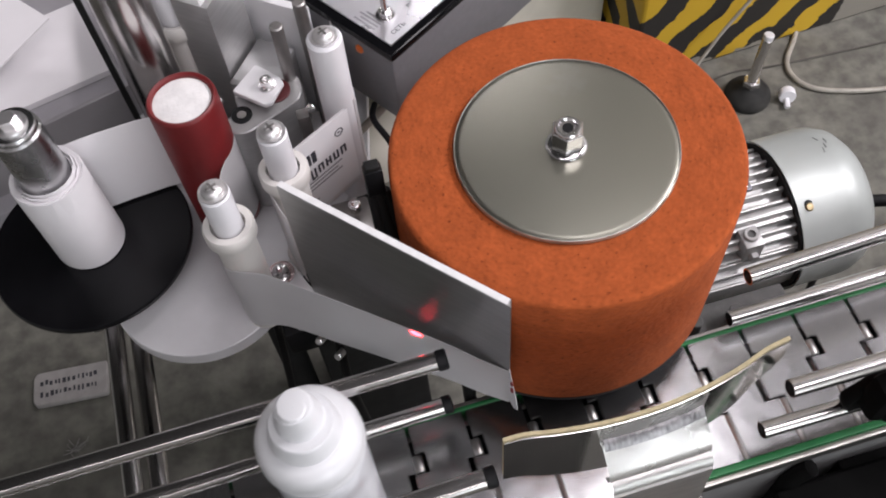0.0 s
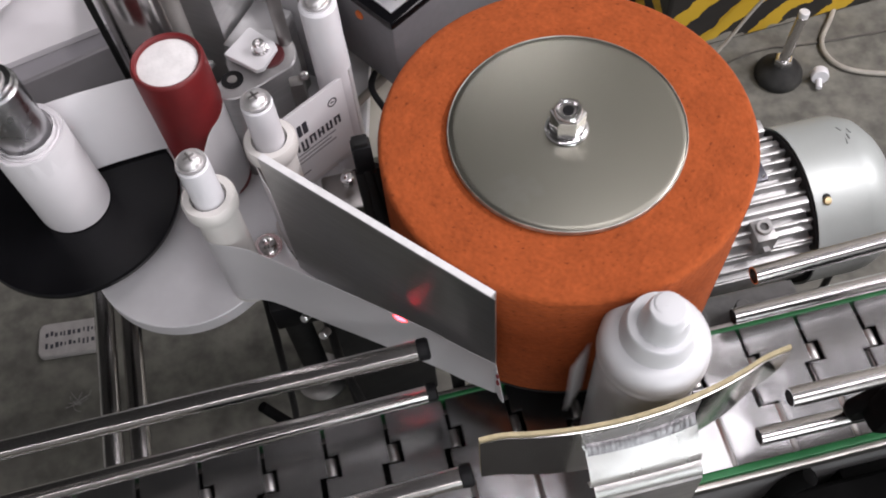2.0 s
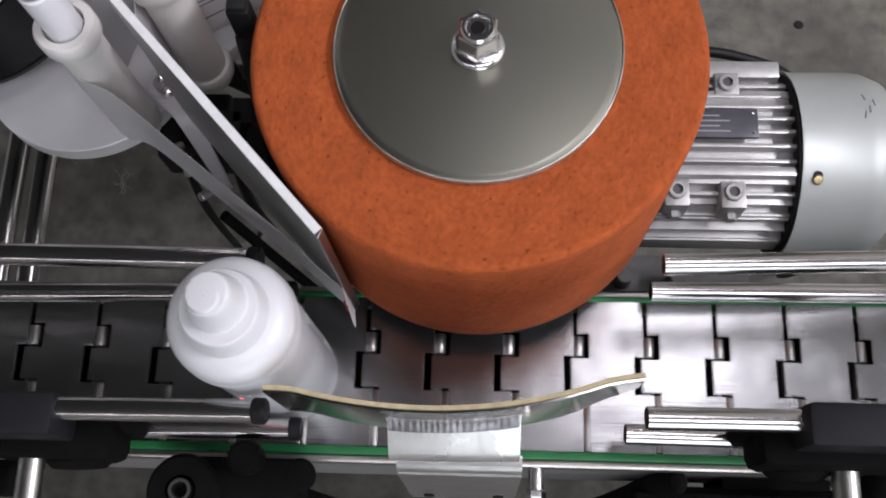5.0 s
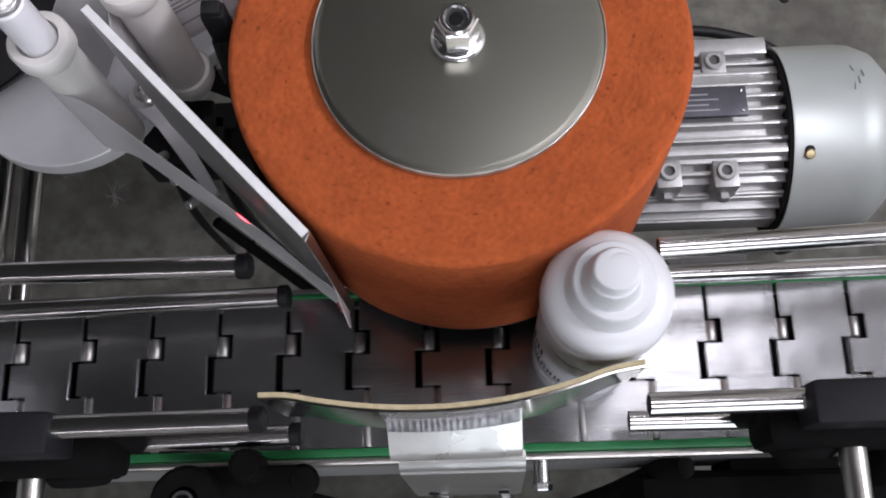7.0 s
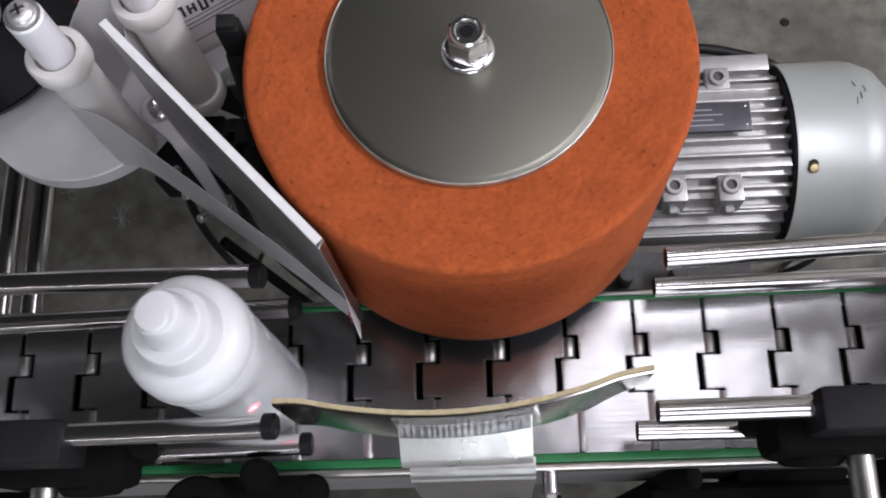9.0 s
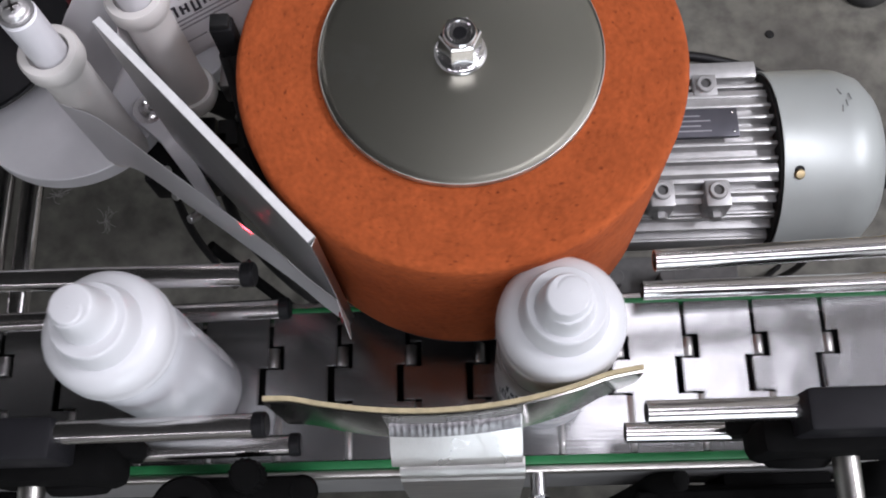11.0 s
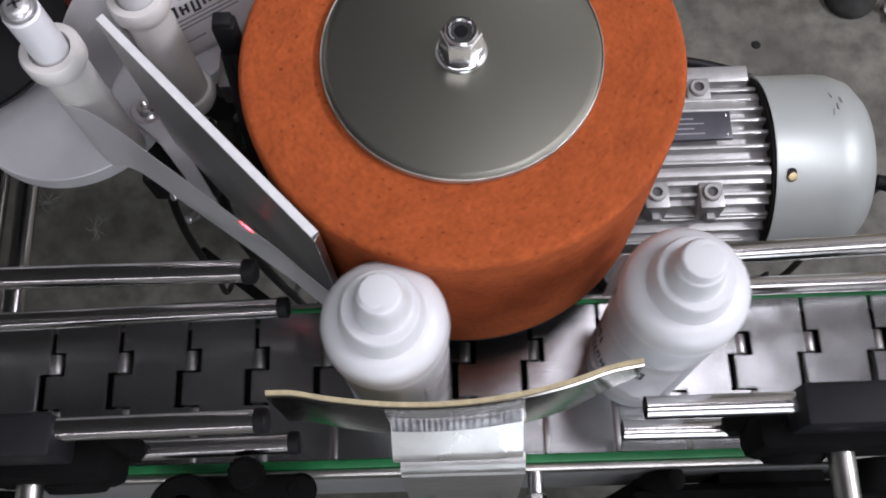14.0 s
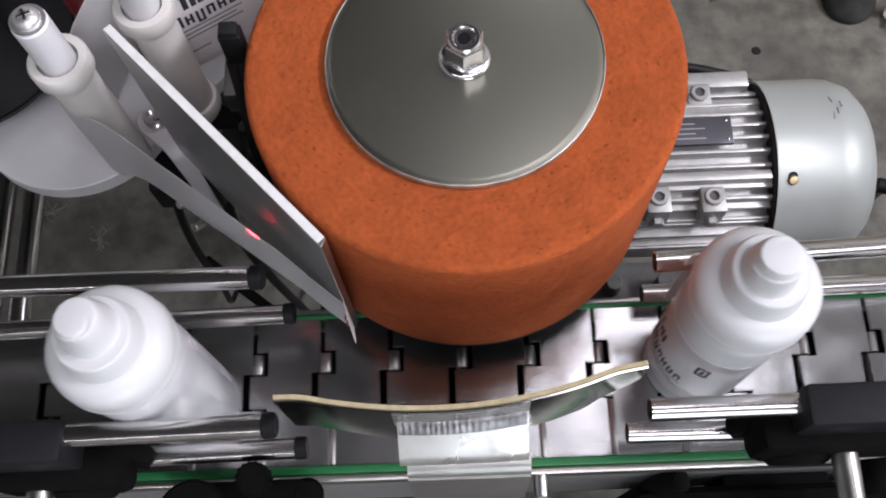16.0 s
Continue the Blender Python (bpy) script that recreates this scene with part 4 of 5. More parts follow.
# ---------------------------------------------------------------- labelling head
def roller(x, y, ztop, zbot, rtop, rbody, collars, label, dome=0.0062):
    t = thing("idler_roller", (x, y, 0.03), label, "roller", "idler rollers")
    if collars:
        zc = collars[0]
        part("sleeve", lathe([(0, zbot), (rbody, zbot), (rbody, zc), (0, zc)], at(x, y)), NYLON, t)
        part("collar", lathe([(rbody - 0.001, zc - 0.0065), (0.0140, zc - 0.0065), (0.0148, zc - 0.005), (0.0148, zc + 0.003), (0.0138, zc + 0.0045), (rtop + 0.0015, zc + 0.0045), (rtop + 0.001, zc + 0.001)], at(x, y)), NYLON, t, "ivory nylon collar")
        part("neck", lathe([(0, zc), (rtop, zc), (rtop, ztop - 0.0012), (rtop - 0.0012, ztop), (0, ztop)], at(x, y)), WHITE, t)
    else:
        part("sleeve", lathe([(0, zbot), (rtop, zbot), (rtop, ztop - 0.0012), (rtop - 0.0012, ztop), (0, ztop)], at(x, y)), WHITE, t)
    for zc in collars[1:]:
        part("collar", lathe([(0, zc - 0.005), (0.0140, zc - 0.005), (0.0148, zc - 0.003), (0.0148, zc + 0.003), (0.0138, zc + 0.005), (0, zc + 0.005)], at(x, y)), NYLON, t, "ivory nylon collar")
    dome_screw("dome_screw", x, y, ztop, dome, t)
    return t


PB, PT = Vector((-0.158, 0.0147)), Vector((-0.0615, -0.0897))     # peel plate, back and tip


def build_head():
    # rewinder with its roll of spent liner
    sx, sy = -0.2908, 0.0960
    s = thing("liner_rewinder", (sx, sy, 0.03), "black rewinder disc with a steel mandrel", "rewinder")
    part("flange", lathe([(0, 0.046), (0.0655, 0.046), (0.0665, 0.047), (0.0665, 0.0495), (0.0655, 0.0505), (0.012, 0.0505), (0, 0.0505)], at(sx, sy), 120), BLACK_DISC, s, "glossy black disc")
    part("mandrel", lathe([(0, 0.05), (0.0150, 0.05), (0.0150, 0.1685), (0.0138, 0.1700), (0.0138, 0.1722), (0.0128, 0.1735), (0, 0.1735)], at(sx, sy), 48), ALU_TURNED, s, "turned aluminium mandrel")
    part("end_washer", lathe([(0, 0.1735), (0.0092, 0.1735), (0.0096, 0.1742), (0.0092, 0.1752), (0, 0.1752)], at(sx, sy), 36), SCREW, s)
    part("end_bolt", hexa(0.0062, 0.1752, 0.1805, at(sx, sy), None, 0.0008), SCREW, s, smooth=False)
    part("axle", rod((sx, sy, -0.05), (sx, sy, 0.046), 0.009, 24), STEEL_DARK, s)
    r = thing("spent_liner_roll", (sx, sy, 0.051), "roll of spent white liner on the rewinder", "paper roll")
    part("winding", lathe([(0.0155, 0.052), (0.0225, 0.0515), (0.0228, 0.054), (0.0222, 0.124), (0.0216, 0.1262), (0.0190, 0.1245), (0.0155, 0.123), (0.0155, 0.052)], at(sx, sy), 64), PAPER, r)
    spiral = [(sx + (0.0160 + 0.0068 * i / 60) * math.cos(i * 0.42), sy + (0.0160 + 0.0068 * i / 60) * math.sin(i * 0.42)) for i in range(61)]
    part("loose_turn", web(spiral, 0, 0, 0.0004, None, [(0.11, 0.1262 + 0.0025 * math.sin(i * 0.11)) for i in range(61)]), PAPER, r, "loose outer turn")
    # round end plate of the head
    pl = thing("head_plate", (-0.20, 0.08, 0.025), "bare aluminium base plate with a round end", "base plate")
    arc = ring_arc(-0.2285, 0.0620, 0.0605, 150, 330, 60)
    part("plate", prism(arc + [(-0.150, 0.060), (-0.10, 0.11), (-0.08, 0.20), (-0.25, 0.22)], 0.018, 0.030, None, None, 0.0006), ALU_LIGHT, pl)
    part("under_block", box(-0.185, -0.145, 0.005, 0.045, -0.012, 0.017, 0.002, at(0, 0, 0)), BLACK, pl)
    for p0, p1 in (((-0.324, 0.13, -0.092), (-0.324, -0.075, -0.092)), ((-0.307, 0.13, -0.10), (-0.307, -0.075, -0.10))):
        single("support_tube", rod(p0, p1, 0.0075, 24), CHROME, "chrome tube carrying the labelling head from the conveyor", "tube", "support tubes")
    sc = thing("support_column", (-0.228, 0.2606, FL), "dark steel column with a round foot under the labelling head", "column")
    part("tube", rod((-0.228, 0.2606, FL + 0.01), (-0.228, 0.2606, -0.014), 0.017, 28), RUBBER, sc)
    part("foot", lathe([(0.0, 0), (0.035, 0), (0.036, 0.003), (0.036, 0.009), (0.030, 0.014), (0.020, 0.016), (0.019, 0.03), (0, 0.03)], at(-0.228, 0.2606, FL), 32), STEEL_DARK, sc, "round steel foot")
    single("column_bar", box(-0.345, -0.215, 0.122, 0.142, -0.11, -0.085, 0.002, None, box(-0.241, -0.217, 0.142, 0.262, -0.11, -0.085, 0.002)), STEEL_DARK, "dark steel cross bar under the labelling head", "bar")
    single("stand_brace", rod((-0.27, 0.12, FL + 0.3), (-0.10, 0.02, FL + 0.02), 0.006, 20), BLACK_MATT, "dark slanting brace of the stand", "brace")
    single("stand_brace", rod((-0.20, 0.09, 0.0), (-0.10, 0.30, FL + 0.02), 0.009, 20), BLACK_MATT, "dark slanting brace of the stand", "brace")
    single("hanging_cable", sweep([(-0.19, 0.05, 0.0), (-0.20, 0.03, -0.12), (-0.22, 0.05, -0.3), (-0.26, 0.10, -0.5), (-0.30, 0.2, FL + 0.01)], 0.003), BLACK, "thin black cable hanging below the head", "cable")
    single("hanging_cable", sweep([(-0.15, 0.03, 0.0), (-0.155, 0.015, -0.1), (-0.15, 0.03, -0.3), (-0.17, 0.10, -0.6), (-0.2, 0.2, FL + 0.01)], 0.0035), BLACK, "thin black cable hanging below the head", "cable")
    # drive roller
    rx, ry, rr = -0.2005, 0.1045, 0.0212
    d = thing("drive_roller", (rx, ry, 0.03), "dark red rubber drive roller with a white core", "roller")
    part("rubber_sleeve", lathe([(0.0172, 0.1475), (0.0180, 0.1515), (0.0196, 0.1525), (rr - 0.0006, 0.1518), (rr, 0.150), (rr, 0.034), (0.017, 0.034)], at(rx, ry), 64), RED, d, "dark red rubber sleeve")
    part("core", lathe([(0, 0.1500), (0.0150, 0.1502), (0.0176, 0.1495), (0.0176, 0.04), (0, 0.04)], at(rx, ry), 48), WHITE_ROUGH, d, "rough white core")
    # idlers
    roller(-0.1905, 0.0195, 0.1685, 0.030, 0.0086, 0.0118, [0.1330], "white idler roller with an ivory collar and a chrome dome screw")
    roller(-0.1536, 0.0493, 0.1680, 0.030, 0.0086, 0.0118, [0.1310, 0.040], "white idler roller with ivory collars beside the label web")
    roller(-0.1114, 0.0991, 0.1775, 0.030, 0.0105, 0.0105, [], "tall white idler roller with a chrome dome screw")
    roller(-0.197, 0.186, 0.19, 0.030, 0.0095, 0.0118, [0.135], "white idler roller behind the drive roller")
    # peel plate
    p = thing("peel_plate", (PB.x, PB.y, 0.045), "thick aluminium peel plate with a bright sawn top edge", "peel plate")
    dv = (PT - PB).normalized()
    nv = Vector((-dv.y, dv.x))
    th = 0.0043
    L = (PT - PB).length
    m = Matrix.Translation((PB.x, PB.y, 0)) @ Matrix.Rotation(math.atan2(dv.y, dv.x), 4, "Z")
    b = bmesh.new()
    prof = [(0, 0.048), (0, 0.1665), (L - 0.007, 0.1625), (L, 0.1625), (L, 0.040), (0.04, 0.040)]
    f = b.faces.new([b.verts.new((u, 0, z)) for u, z in prof])
    ex = bmesh.ops.extrude_face_region(b, geom=[f])
    bmesh.ops.translate(b, vec=(0, th, 0), verts=[v for v in ex["geom"] if isinstance(v, bmesh.types.BMVert)])
    for v in b.verts:
        if v.co.x > L - 0.001 and v.co.y > 0.001:
            v.co.x -= 0.002
    bmesh.ops.bevel(b, geom=list(b.edges), offset=0.0003, segments=1, affect="EDGES")
    bmesh.ops.transform(b, matrix=m, verts=b.verts)
    part("plate", b, PLATE, p)
    b = box(0.0003, L - 0.0024, 0.0003, th - 0.0003, -0.0003, 0.0005, m=m @ pose(0, 0, 0.1665, 0, 1.70, 0))
    part("sawn_edge", b, EDGE, p, "bright sawn top edge")
    # swing arm under the plate
    a = thing("swing_arm", (-0.1755, 0.0375, 0.03), "flat aluminium swing arm with a chrome pivot screw", "arm")
    am = Matrix.Translation((-0.1755, 0.0375, 0)) @ Matrix.Rotation(math.atan2(-0.0225 - 0.0375, -0.1352 + 0.1755), 4, "Z")
    ol = ring_arc(0, 0, 0.0105, 90, 270, 14) + [(0.020, -0.0052), (0.071, -0.0030), (0.073, -0.0014), (0.073, 0.0030), (0.02, 0.0056)]
    part("bar", prism(ol, 0.0365, 0.0415, am, None, 0.0005), ALU_LIGHT, a)
    part("spacer", rod((-0.1755, 0.0375, 0.030), (-0.1755, 0.0375, 0.0365), 0.008, 20), STEEL_DARK, a)
    part("washer", lathe([(0, 0.0415), (0.0088, 0.0415), (0.0092, 0.042), (0.0092, 0.0430), (0, 0.0430)], at(-0.1755, 0.0375), 32), BOLT, a)
    part("dome_screw", lathe([(0.0056, 0.0430), (0.0056, 0.0455), (0.0046, 0.0475), (0.0022, 0.0482), (0.0022, 0.0465), (0, 0.0465)], at(-0.1755, 0.0375), 28), BOLT, a)
    for u in (0.026, 0.043, 0.060):
        q = am @ Vector((u, -0.010, 0.02))
        part("arm_screw", rod(q, q + Vector((-0.004, -0.005, 0.004)), 0.0026, 12, 0.0005), BOLT, a)
    # webs
    w = thing("label_web", (-0.13, 0.07, 0.05), "white liner web threaded over the rollers, with printed labels", "label web")
    fr = (-0.1905, 0.0195)
    off = -nv * 0.0009
    tip = (PT.x + off.x * 0.3, PT.y + off.y * 0.3)
    # spent liner: plate tip to the front roller, round the drive roller, to the rewinder
    pts = [tip, (-0.0750, -0.0795), (-0.0903, -0.0660), (-0.1070, -0.0530), (-0.1300, -0.0350), (-0.1505, -0.0195), (-0.1786, 0.0020), (-0.1945, 0.0080)]
    pts = smooth_line(pts, 4) + ring_arc(fr[0], fr[1], 0.0123, 232, 160, 8)
    pts += [(-0.2035, 0.040), (-0.1990, 0.060), (-0.1915, 0.0815)] + ring_arc(rx, ry, rr + 0.0004, -55, 128, 20)
    pts += [(-0.235, 0.1215), (-0.262, 0.1190)] + ring_arc(sx, sy, 0.0230, 62, 140, 8)
    zs = []
    for i, q in enumerate(pts):
        f = min(1.0, i / 28.0)
        if i <= 38:
            zs.append((0.040 - 0.005 * f, 0.0845 + 0.0205 * f))
        else:
            g = min(1.0, (i - 38) / 24.0)
            zs.append((0.035 + 0.018 * g, 0.105 + 0.0195 * g))
    part("spent_liner", web(pts[:53], 0, 0, 0.0003, None, zs[:53]), LINER, w, "thin spent glassine liner")
    # the same web, given a whiter colour from the drive roller on
    part("returning_liner", web(pts[52:], 0, 0, 0.0003, None, zs[52:]), PALE_LINER, w, "paler stretch of the spent liner")
    # fed liner with labels: tall roller, middle roller, behind the plate
    mid, bk = (-0.1536, 0.0493), (-0.1114, 0.0991)
    a0 = (mid[0] - 0.0061, mid[1] + 0.0105)
    a1 = (bk[0] + 0.0088, bk[1] - 0.0060)
    u0 = Vector((a1[0] - a0[0], a1[1] - a0[1])).normalized()
    nn = Vector((u0.y, -u0.x))
    pts = [(-0.105, 0.30), (-0.1005, 0.112)] + ring_arc(bk[0], bk[1], 0.0108, 5, -35, 6)[1:] + [a1, a0] + [(mid[0] + 0.0122 * math.cos(radians(t)), mid[1] + 0.0122 * math.sin(radians(t))) for t in (130, 150, 170, 190)] + [(-0.1625, 0.032), (-0.1590, 0.021)]
    part("fed_liner", web(pts, 0.050, 0.1255, 0.0004), LINER, w, "liner carrying printed labels")
    # one label on the fed liner, seen between the rollers
    lm = Matrix.Translation((a0[0] + nn.x * 0.0005, a0[1] + nn.y * 0.0005, 0.055)) @ Matrix.Rotation(math.atan2(u0.y, u0.x), 4, "Z") @ pose(0, 0, 0, 90, 0, 0)
    lab = part("printed_label", box(0.001, 0.061, 0.0, 0.069, -0.0002, 0.0002, m=lm), LABEL, w, "white label with black print")
    label_print(lm, lab, 0.0004)
    # printed flap that peels off at the tip
    part("peeled_flap", web([tip, (PT.x + 0.0008, PT.y - 0.0065), (PT.x + 0.0016, PT.y - 0.0105)], 0, 0, 0.0003, None, [(0.044, 0.088), (0.045, 0.070), (0.050, 0.055)]), LABEL, w, "edge of a label peeling off")
    b = lathe([(0, 0), (0.0016, 0), (0.0016, 0.0003), (0, 0.0003)], along((PT.x - 0.0002, PT.y - 0.0055, 0.070), (PT.x - 0.003, PT.y - 0.006, 0.071)), 12)
    b = lathe([(0, 0), (0.0014, 0), (0.0014, 0.0003), (0, 0.0003)], along((PT.x - 0.0002, PT.y - 0.005, 0.078), (PT.x - 0.003, PT.y - 0.0055, 0.079)), 12, b)
    part("flap_print", b, INK_RED, w)
    ls = thing("laser_sensor", (-0.0935, -0.43, 0.02), "small black bottle sensor with a clear lens", "sensor")
    part("body", box(-0.1165, -0.0965, -0.455, -0.408, 0.024, 0.060, 0.003), BLACK, ls)
    part("lens", rod((-0.1065, -0.409, 0.0416), (-0.1065, -0.404, 0.0424), 0.006, 20, 0.001), BLACK_GLOSS, ls)
    part("mounting_rod", rod((-0.1065, -0.432, 0.026), (-0.1065, -0.432, FL), 0.006, 16), CHROME, ls)
    build_head_back()


def label_print(m, parent, h):
    """Bars in place of the wording and marks of a label, in the label's plane (x along, y up)."""
    for x0, x1, y0, y1 in ((0.018, 0.021, 0.046, 0.056), (0.0225, 0.0255, 0.046, 0.056), (0.0265, 0.030, 0.046, 0.056)):
        part("logo_bar", box(x0, x1, y0, y1, -h, h, m=m), INK, parent, "black block mark", smooth=False)
    for k in range(7):
        x, y0, y1 = 0.010 + k * 0.0064, 0.0335 - 0.0022 * (k == 2), 0.0410 + 0.0018 * (k == 0)
        b = box(x, x + 0.0015, y0, y1, -h, h, m=m)
        b = box(x + 0.0031, x + 0.0046, y0, y1, -h, h, m=m, bm=b)
        lo, hi = ((y1 - 0.0015, y1), (y0 + 0.003, y0 + 0.0045), (y0, y0 + 0.0015))[k % 3]
        b = box(x + 0.0015, x + 0.0031, lo, hi, -h, h, m=m, bm=b)
        part("wording_bar", b, INK, parent, "bold black wording drawn as bars", smooth=False)
    for y, x1 in ((0.029, 0.048), (0.0255, 0.044), (0.022, 0.047), (0.010, 0.024)):
        part("small_print_bar", box(0.006, x1, y, y + 0.0011, -h, h, m=m), INK_GREY, parent, "small grey print drawn as bars", smooth=False)
    b = lathe([(0.0026, -h), (0.0034, -h), (0.0034, h), (0.0026, h), (0.0026, -h)], m @ at(0.050, 0.055, 0), 24)
    b = box(0.0488, 0.0512, 0.0545, 0.0555, -h, h, m=m, bm=b)
    part("ring_mark", b, INK, parent, smooth=False)


def build_head_back():
    # clamped bearing of the drive unit
    c = thing("drive_bearing", (-0.160, 0.120, 0.03), "aluminium bearing housing with a clamp plate", "bearing housing")
    part("housing", prism(ring_arc(-0.152, 0.128, 0.0215, -40, 200, 30) + ring_arc(-0.1715, 0.1130, 0.0135, 190, 300, 14), 0.03, 0.1135, None, None, 0.0008), ALU, c)
    part("red_seal", lathe([(0, 0.1135), (0.0098, 0.1135), (0.0098, 0.1145), (0.0092, 0.1152), (0, 0.1152)], at(-0.1475, 0.1262), 36), MAROON, c)
    part("clamp_plate", prism([(-0.1732, 0.1290), (-0.1726, 0.1304), (-0.1562, 0.1462), (-0.1546, 0.1460), (-0.1424, 0.1312), (-0.1410, 0.1262), (-0.1512, 0.1122), (-0.1560, 0.1118)], 0.1165, 0.1200, None, None, 0.0005), ALU_LIGHT, c, "flat cut aluminium clamp plate")
    part("clamp_screw", lathe([(0, 0.1225), (0.0055, 0.1225), (0.0055, 0.1237), (0.0038, 0.1240), (0.0038, 0.1290), (0.0032, 0.1296), (0.0020, 0.1296), (0.0020, 0.1275), (0, 0.1275)], at(-0.1512, 0.1262, -0.0024), 28), BOLT, c, "socket head screw on a washer")
    part("bore", lathe([(0.0026, 0.1137), (0.0068, 0.1137), (0.0068, 0.1141), (0.0026, 0.1141)], at(-0.1714, 0.1138), 28), BLACK, c)
    part("bore_screw", lathe([(0, 0.1137), (0.0030, 0.1137), (0.0030, 0.1143), (0, 0.1146)], at(-0.1714, 0.1138), 22), STEEL_DARK, c)
    part("square_nut", box(-0.1385, -0.1305, 0.1005, 0.1085, 0.085, 0.1120, 0.0008, None), STEEL_DARK, c)
    for x, y in ((-0.1830, 0.1290), (-0.1290, 0.1050)):
        part("rim_screw", lathe([(0, 0.1135), (0.0030, 0.1135), (0.0024, 0.1155), (0, 0.1160)], at(x, y), 16), BOLT, c)
    # tall side plates behind
    s = thing("head_side_plates", (-0.18, 0.20, 0.03), "upright aluminium side plates of the labelling head", "frame")
    dm = Matrix.Translation((-0.190, 0.185, 0)) @ Matrix.Rotation(radians(-38), 4, "Z")
    part("side_plate", box(-0.05, 0.070, 0.03, 0.036, 0.03, 0.135, 0.0008, dm), ALU_LIGHT, s)
    part("side_plate", box(0.004, 0.030, -0.012, 0.024, 0.03, 0.165, 0.0008, dm), ALU, s)
    part("top_bar", box(0.000, 0.026, -0.012, -0.002, 0.165, 0.171, 0.0006, dm), EDGE, s)
    part("motor_block", box(0.032, 0.060, -0.018, 0.024, 0.03, 0.105, 0.002, dm), ALU, s)
    for x, y, z in ((-0.1361, 0.1350, 0.1600), (-0.1190, 0.1500, 0.1600)):
        single("guide_pin", rod((x, y, 0.02), (x, y, z), 0.0042, 20, 0.0008), STEEL_PIN, "plain round steel guide pin", "pin", "guide pins")
    single("chrome_post", rod((-0.2195, 0.160, -0.05), (-0.2195, 0.160, 0.62), 0.0170, 48), CHROME, "thick polished chrome post of the stand", "post")
    single("dark_upright", box(-0.2465, -0.2430, 0.170, 0.175, -0.05, 0.45, 0.0008), RUBBER, "thin dark upright beside the chrome post", "upright")
    # label roll side: paper sheets and grey trays
    m = at(-0.29, 0.285, 0.02, 0, 0, 14)
    o = single("white_sheet", box(-0.095, 0.0205, -0.018, 0.068, -0.0035, 0.0025, 0.0006, m), PAPER, "stack of white paper sheets lying on a grey tray", "paper", smooth=False)
    single("upper_sheet", box(-0.10, 0.0, -0.05, 0.05, 0.0, 0.0012, 0.0, at(-0.335, 0.345, 0.06, 8, -5, 40)), PAPER, "blank white paper sheet in a tilted stack", "paper", smooth=False)
    single("grey_tray", box(-0.12, 0.12, -0.10, 0.14, -0.03, -0.004, 0.002, m), mat("tray_grey", (0.34, 0.33, 0.35), 0.5, 0.1, 0.05, 40), "grey metal tray under the sheets", "tray")
    single("grey_gusset", box(-0.09, 0.06, -0.002, 0.002, -0.09, 0.012, 0.001, at(-0.28, 0.205, 0.05, 0, 0, 16)), mat("gusset_grey", (0.30, 0.29, 0.30), 0.5, 0.2, 0.05, 40), "grey sheet metal gusset", "gusset")
    # sensor with its black lead between web and drum
    e = thing("label_sensor", (-0.105, 0.030, 0.05), "black fork sensor with a thick black lead", "sensor")
    part("head", box(-0.1110, -0.1005, 0.0155, 0.0235, 0.128, 0.1540, 0.0012, None), BLACK, e)
    part("head_cap", box(-0.1100, -0.1015, 0.0162, 0.0228, 0.1540, 0.1575, 0.001, None), RUBBER, e)
    part("lead", sweep([(-0.106, 0.019, 0.132), (-0.1045, 0.012, 0.112), (-0.1015, -0.004, 0.092), (-0.096, -0.024, 0.078), (-0.088, -0.042, 0.066), (-0.080, -0.055, 0.04), (-0.078, -0.060, -0.02)], 0.0042, 12), RUBBER, e, "thick black lead")
    part("lead", sweep([(-0.109, 0.017, 0.132), (-0.1085, 0.009, 0.110), (-0.1065, -0.006, 0.089), (-0.1005, -0.026, 0.074), (-0.092, -0.044, 0.062), (-0.084, -0.056, 0.035)], 0.0030, 10), RUBBER, e, "thin black lead")
    part("lead", sweep([(-0.101, 0.020, 0.130), (-0.0995, 0.012, 0.108), (-0.096, -0.004, 0.088), (-0.090, -0.024, 0.074), (-0.082, -0.040, 0.06), (-0.075, -0.05, 0.03)], 0.0032, 10), RUBBER, e, "thin black lead")
    part("post", box(-0.111, -0.104, 0.020, 0.027, 0.03, 0.13, 0.001), STEEL_PIN, e)
    part("mount", box(-0.135, -0.108, 0.046, 0.075, 0.030, 0.050, 0.002, None), STEEL_PIN, e)
    part("mount_screw", lathe([(0, 0.050), (0.0042, 0.050), (0.0042, 0.056), (0.0034, 0.0565), (0.0020, 0.0565), (0.0020, 0.054), (0, 0.054)], at(-0.118, 0.0605, 0.008), 20), BOLT, e)
    for x, y in ((-0.134, 0.028), (-0.124, 0.010), (-0.140, 0.020)):
        single("terminal_block", box(x - 0.006, x + 0.006, y - 0.008, y + 0.008, 0.0, 0.030, 0.001), RUBBER, "small black terminal block under the plate", "terminal")
    single("bent_wire", sweep([(-0.128, 0.036, 0.03), (-0.122, 0.030, 0.045), (-0.112, 0.024, 0.040), (-0.108, 0.018, 0.02), (-0.112, 0.01, 0.0)], 0.0022, 8), STEEL_PIN, "bent steel wire clip behind the plate", "wire")
    single("green_wire", sweep([(-0.130, 0.030, 0.012), (-0.118, 0.036, 0.016), (-0.108, 0.040, 0.010)], 0.0016, 8), GREEN, "thin green wire under the head", "wire")
